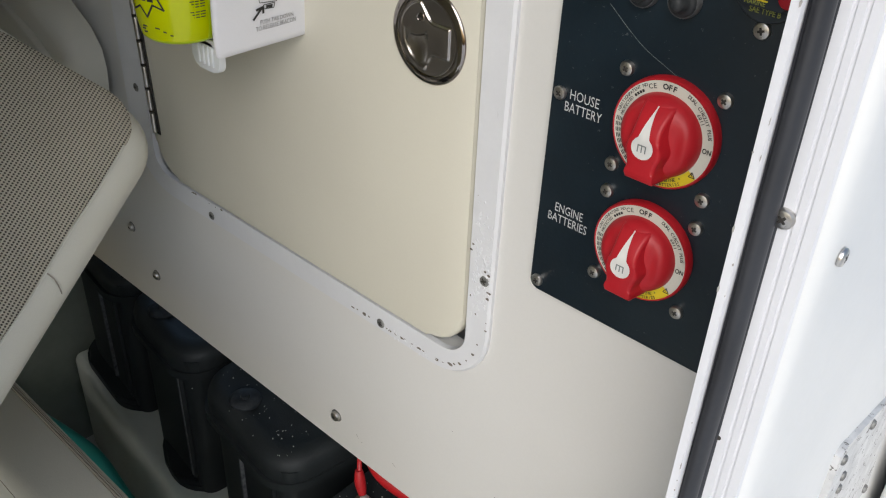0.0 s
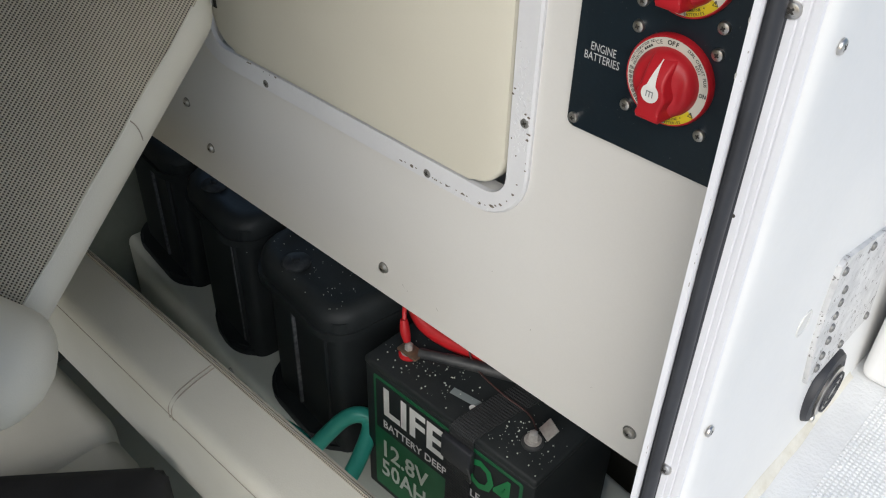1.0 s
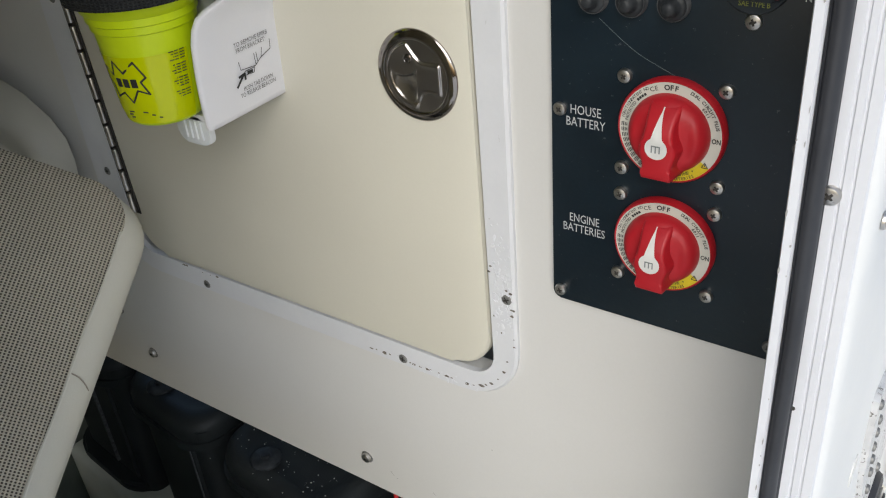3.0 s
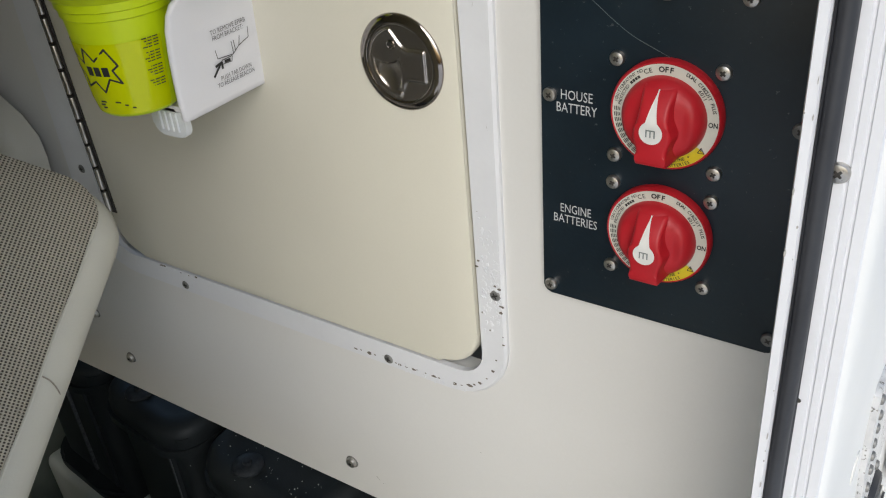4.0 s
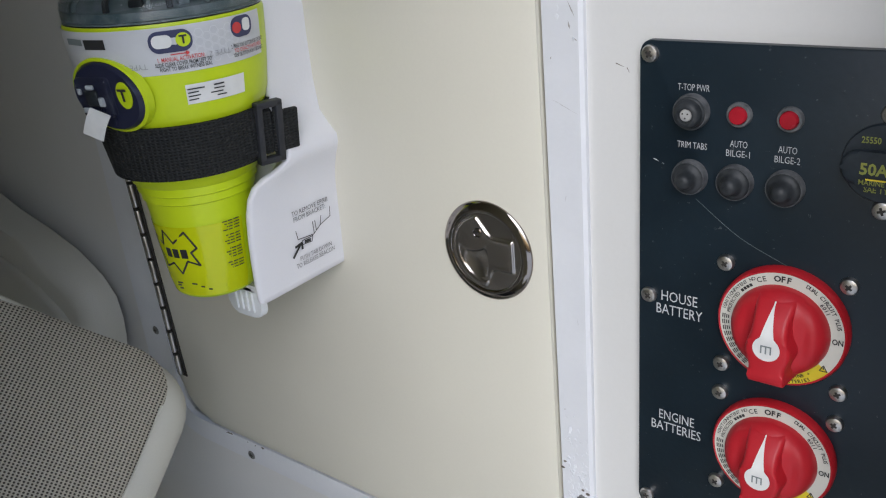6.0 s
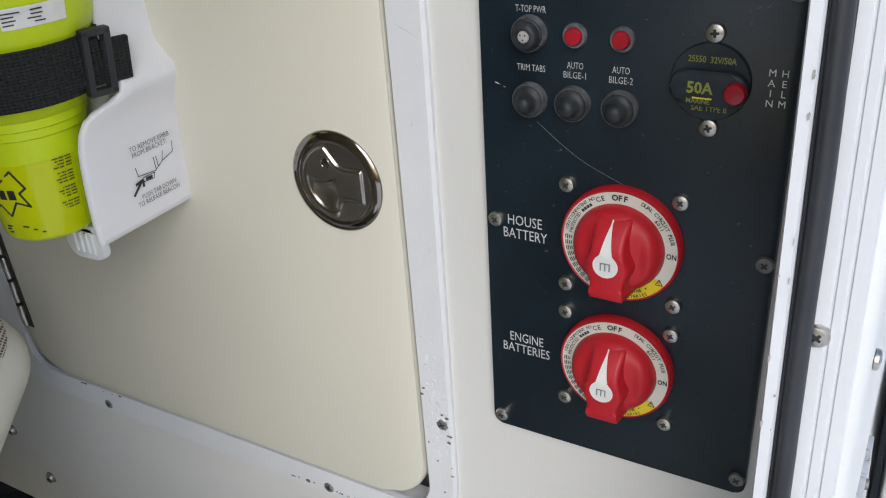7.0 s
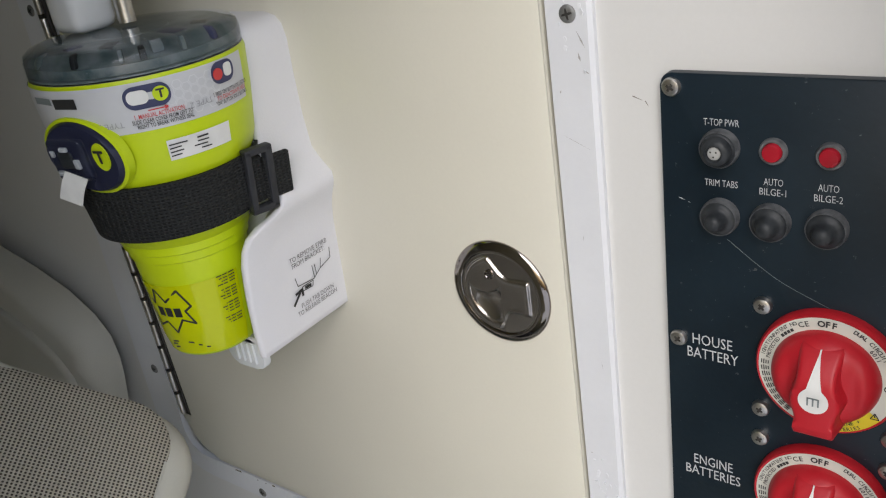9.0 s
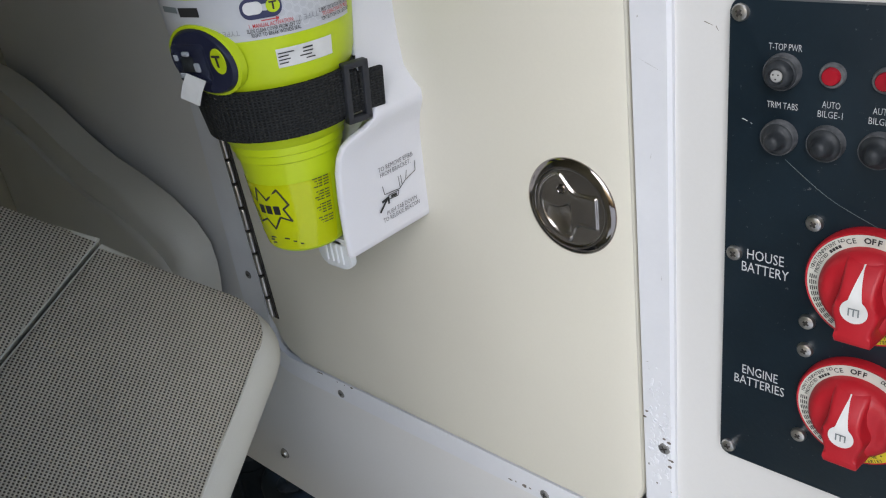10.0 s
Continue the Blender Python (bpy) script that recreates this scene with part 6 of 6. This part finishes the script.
box(b, -0.213, -0.180, -0.001, 0.018, BT + 0.0055, BT + 0.0095, 0.0015)
part("lug", b, COPPER, neg)
thin = thing("thin_wire", "thin dark brown wire across the battery top", "wire", at=(-0.1, 0.03, 0.6))
b = bmesh.new()
tube(b, [(-0.139, 0.05, 0.66), (-0.136, 0.046, 0.61), (-0.115, 0.040, 0.590), (-0.07, 0.035, 0.585), (-0.03, 0.035, 0.582), (-0.006, 0.02, 0.586)], 0.0012, 6)
part("wire", b, node_mat("brown_wire", (0.05, 0.022, 0.02), rough=0.5), thin)
b = bmesh.new()
grng = random.Random(11)
for k in range(260):
    x, y = grng.choice((grng.uniform(BX0 + 0.01, BX1), grng.gauss(-0.17, 0.03), grng.gauss(-0.03, 0.03))), grng.gauss(0.008, 0.024)
    x = min(max(x, BX0 + 0.006), BX1 - 0.006)
    if y < BF + 0.004:
        continue
    s = grng.choice((0.0004, 0.0006, 0.0008, 0.0013))
    bmesh.ops.create_cube(b, size=s, matrix=Matrix.Translation((x, y, BT + s * 0.4)) @ Euler((grng.random() * 3, grng.random() * 3, 0)).to_matrix().to_4x4())
for k in range(60):
    q = BAY @ Vector((grng.uniform(0.02, 0.20), grng.gauss(0.035, 0.02), 0.2702))
    s = grng.uniform(0.0003, 0.0010)
    bmesh.ops.create_cube(b, size=s, matrix=Matrix.Translation(q) @ Euler((grng.random() * 3, grng.random() * 3, 0)).to_matrix().to_4x4())
tagged(part("dust_crumbs", b, LINER), "pale dust and crumbs on the battery top", "dust", kind="stuff")

# turquoise hose and a small metal clip
hose = thing("hose", "bent turquoise hose beside the battery", "hose", at=(-0.28, -0.05, 0.4))
b = bmesh.new()
tube(b, [(-0.292, -0.118, 0.384), (-0.290, -0.088, 0.398), (-0.286, -0.062, 0.414), (-0.279, -0.040, 0.429), (-0.268, -0.025, 0.436), (-0.255, -0.016, 0.432), (-0.243, -0.026, 0.420), (-0.225, -0.070, 0.400), (-0.210, -0.125, 0.385)], 0.0115, 14)
part("tube", b, HOSE, hose)
b = bmesh.new()
tube(b, [(-0.84, -0.118, 0.378), (-0.74, -0.105, 0.388), (-0.66, -0.098, 0.390), (-0.56, -0.108, 0.384), (-0.46, -0.110, 0.388), (-0.393, -0.100, 0.394), (-0.340, -0.088, 0.394), (-0.305, -0.088, 0.388), (-0.275, -0.110, 0.372)], 0.0125, 14)
part("tube", b, HOSE, hose)
clip = thing("metal_clip", "small tarnished metal strap clip", "clip", at=(-0.19, -0.07, 0.37))
b = bmesh.new()
box(b, -0.212, -0.188, -0.082, -0.060, 0.3302, 0.3325, 0.0006, 2)
part("plate", b, STEEL, clip)
screw(clip, Matrix.Translation((-0.200, -0.071, 0.3325)), 0.0035, 0.002)
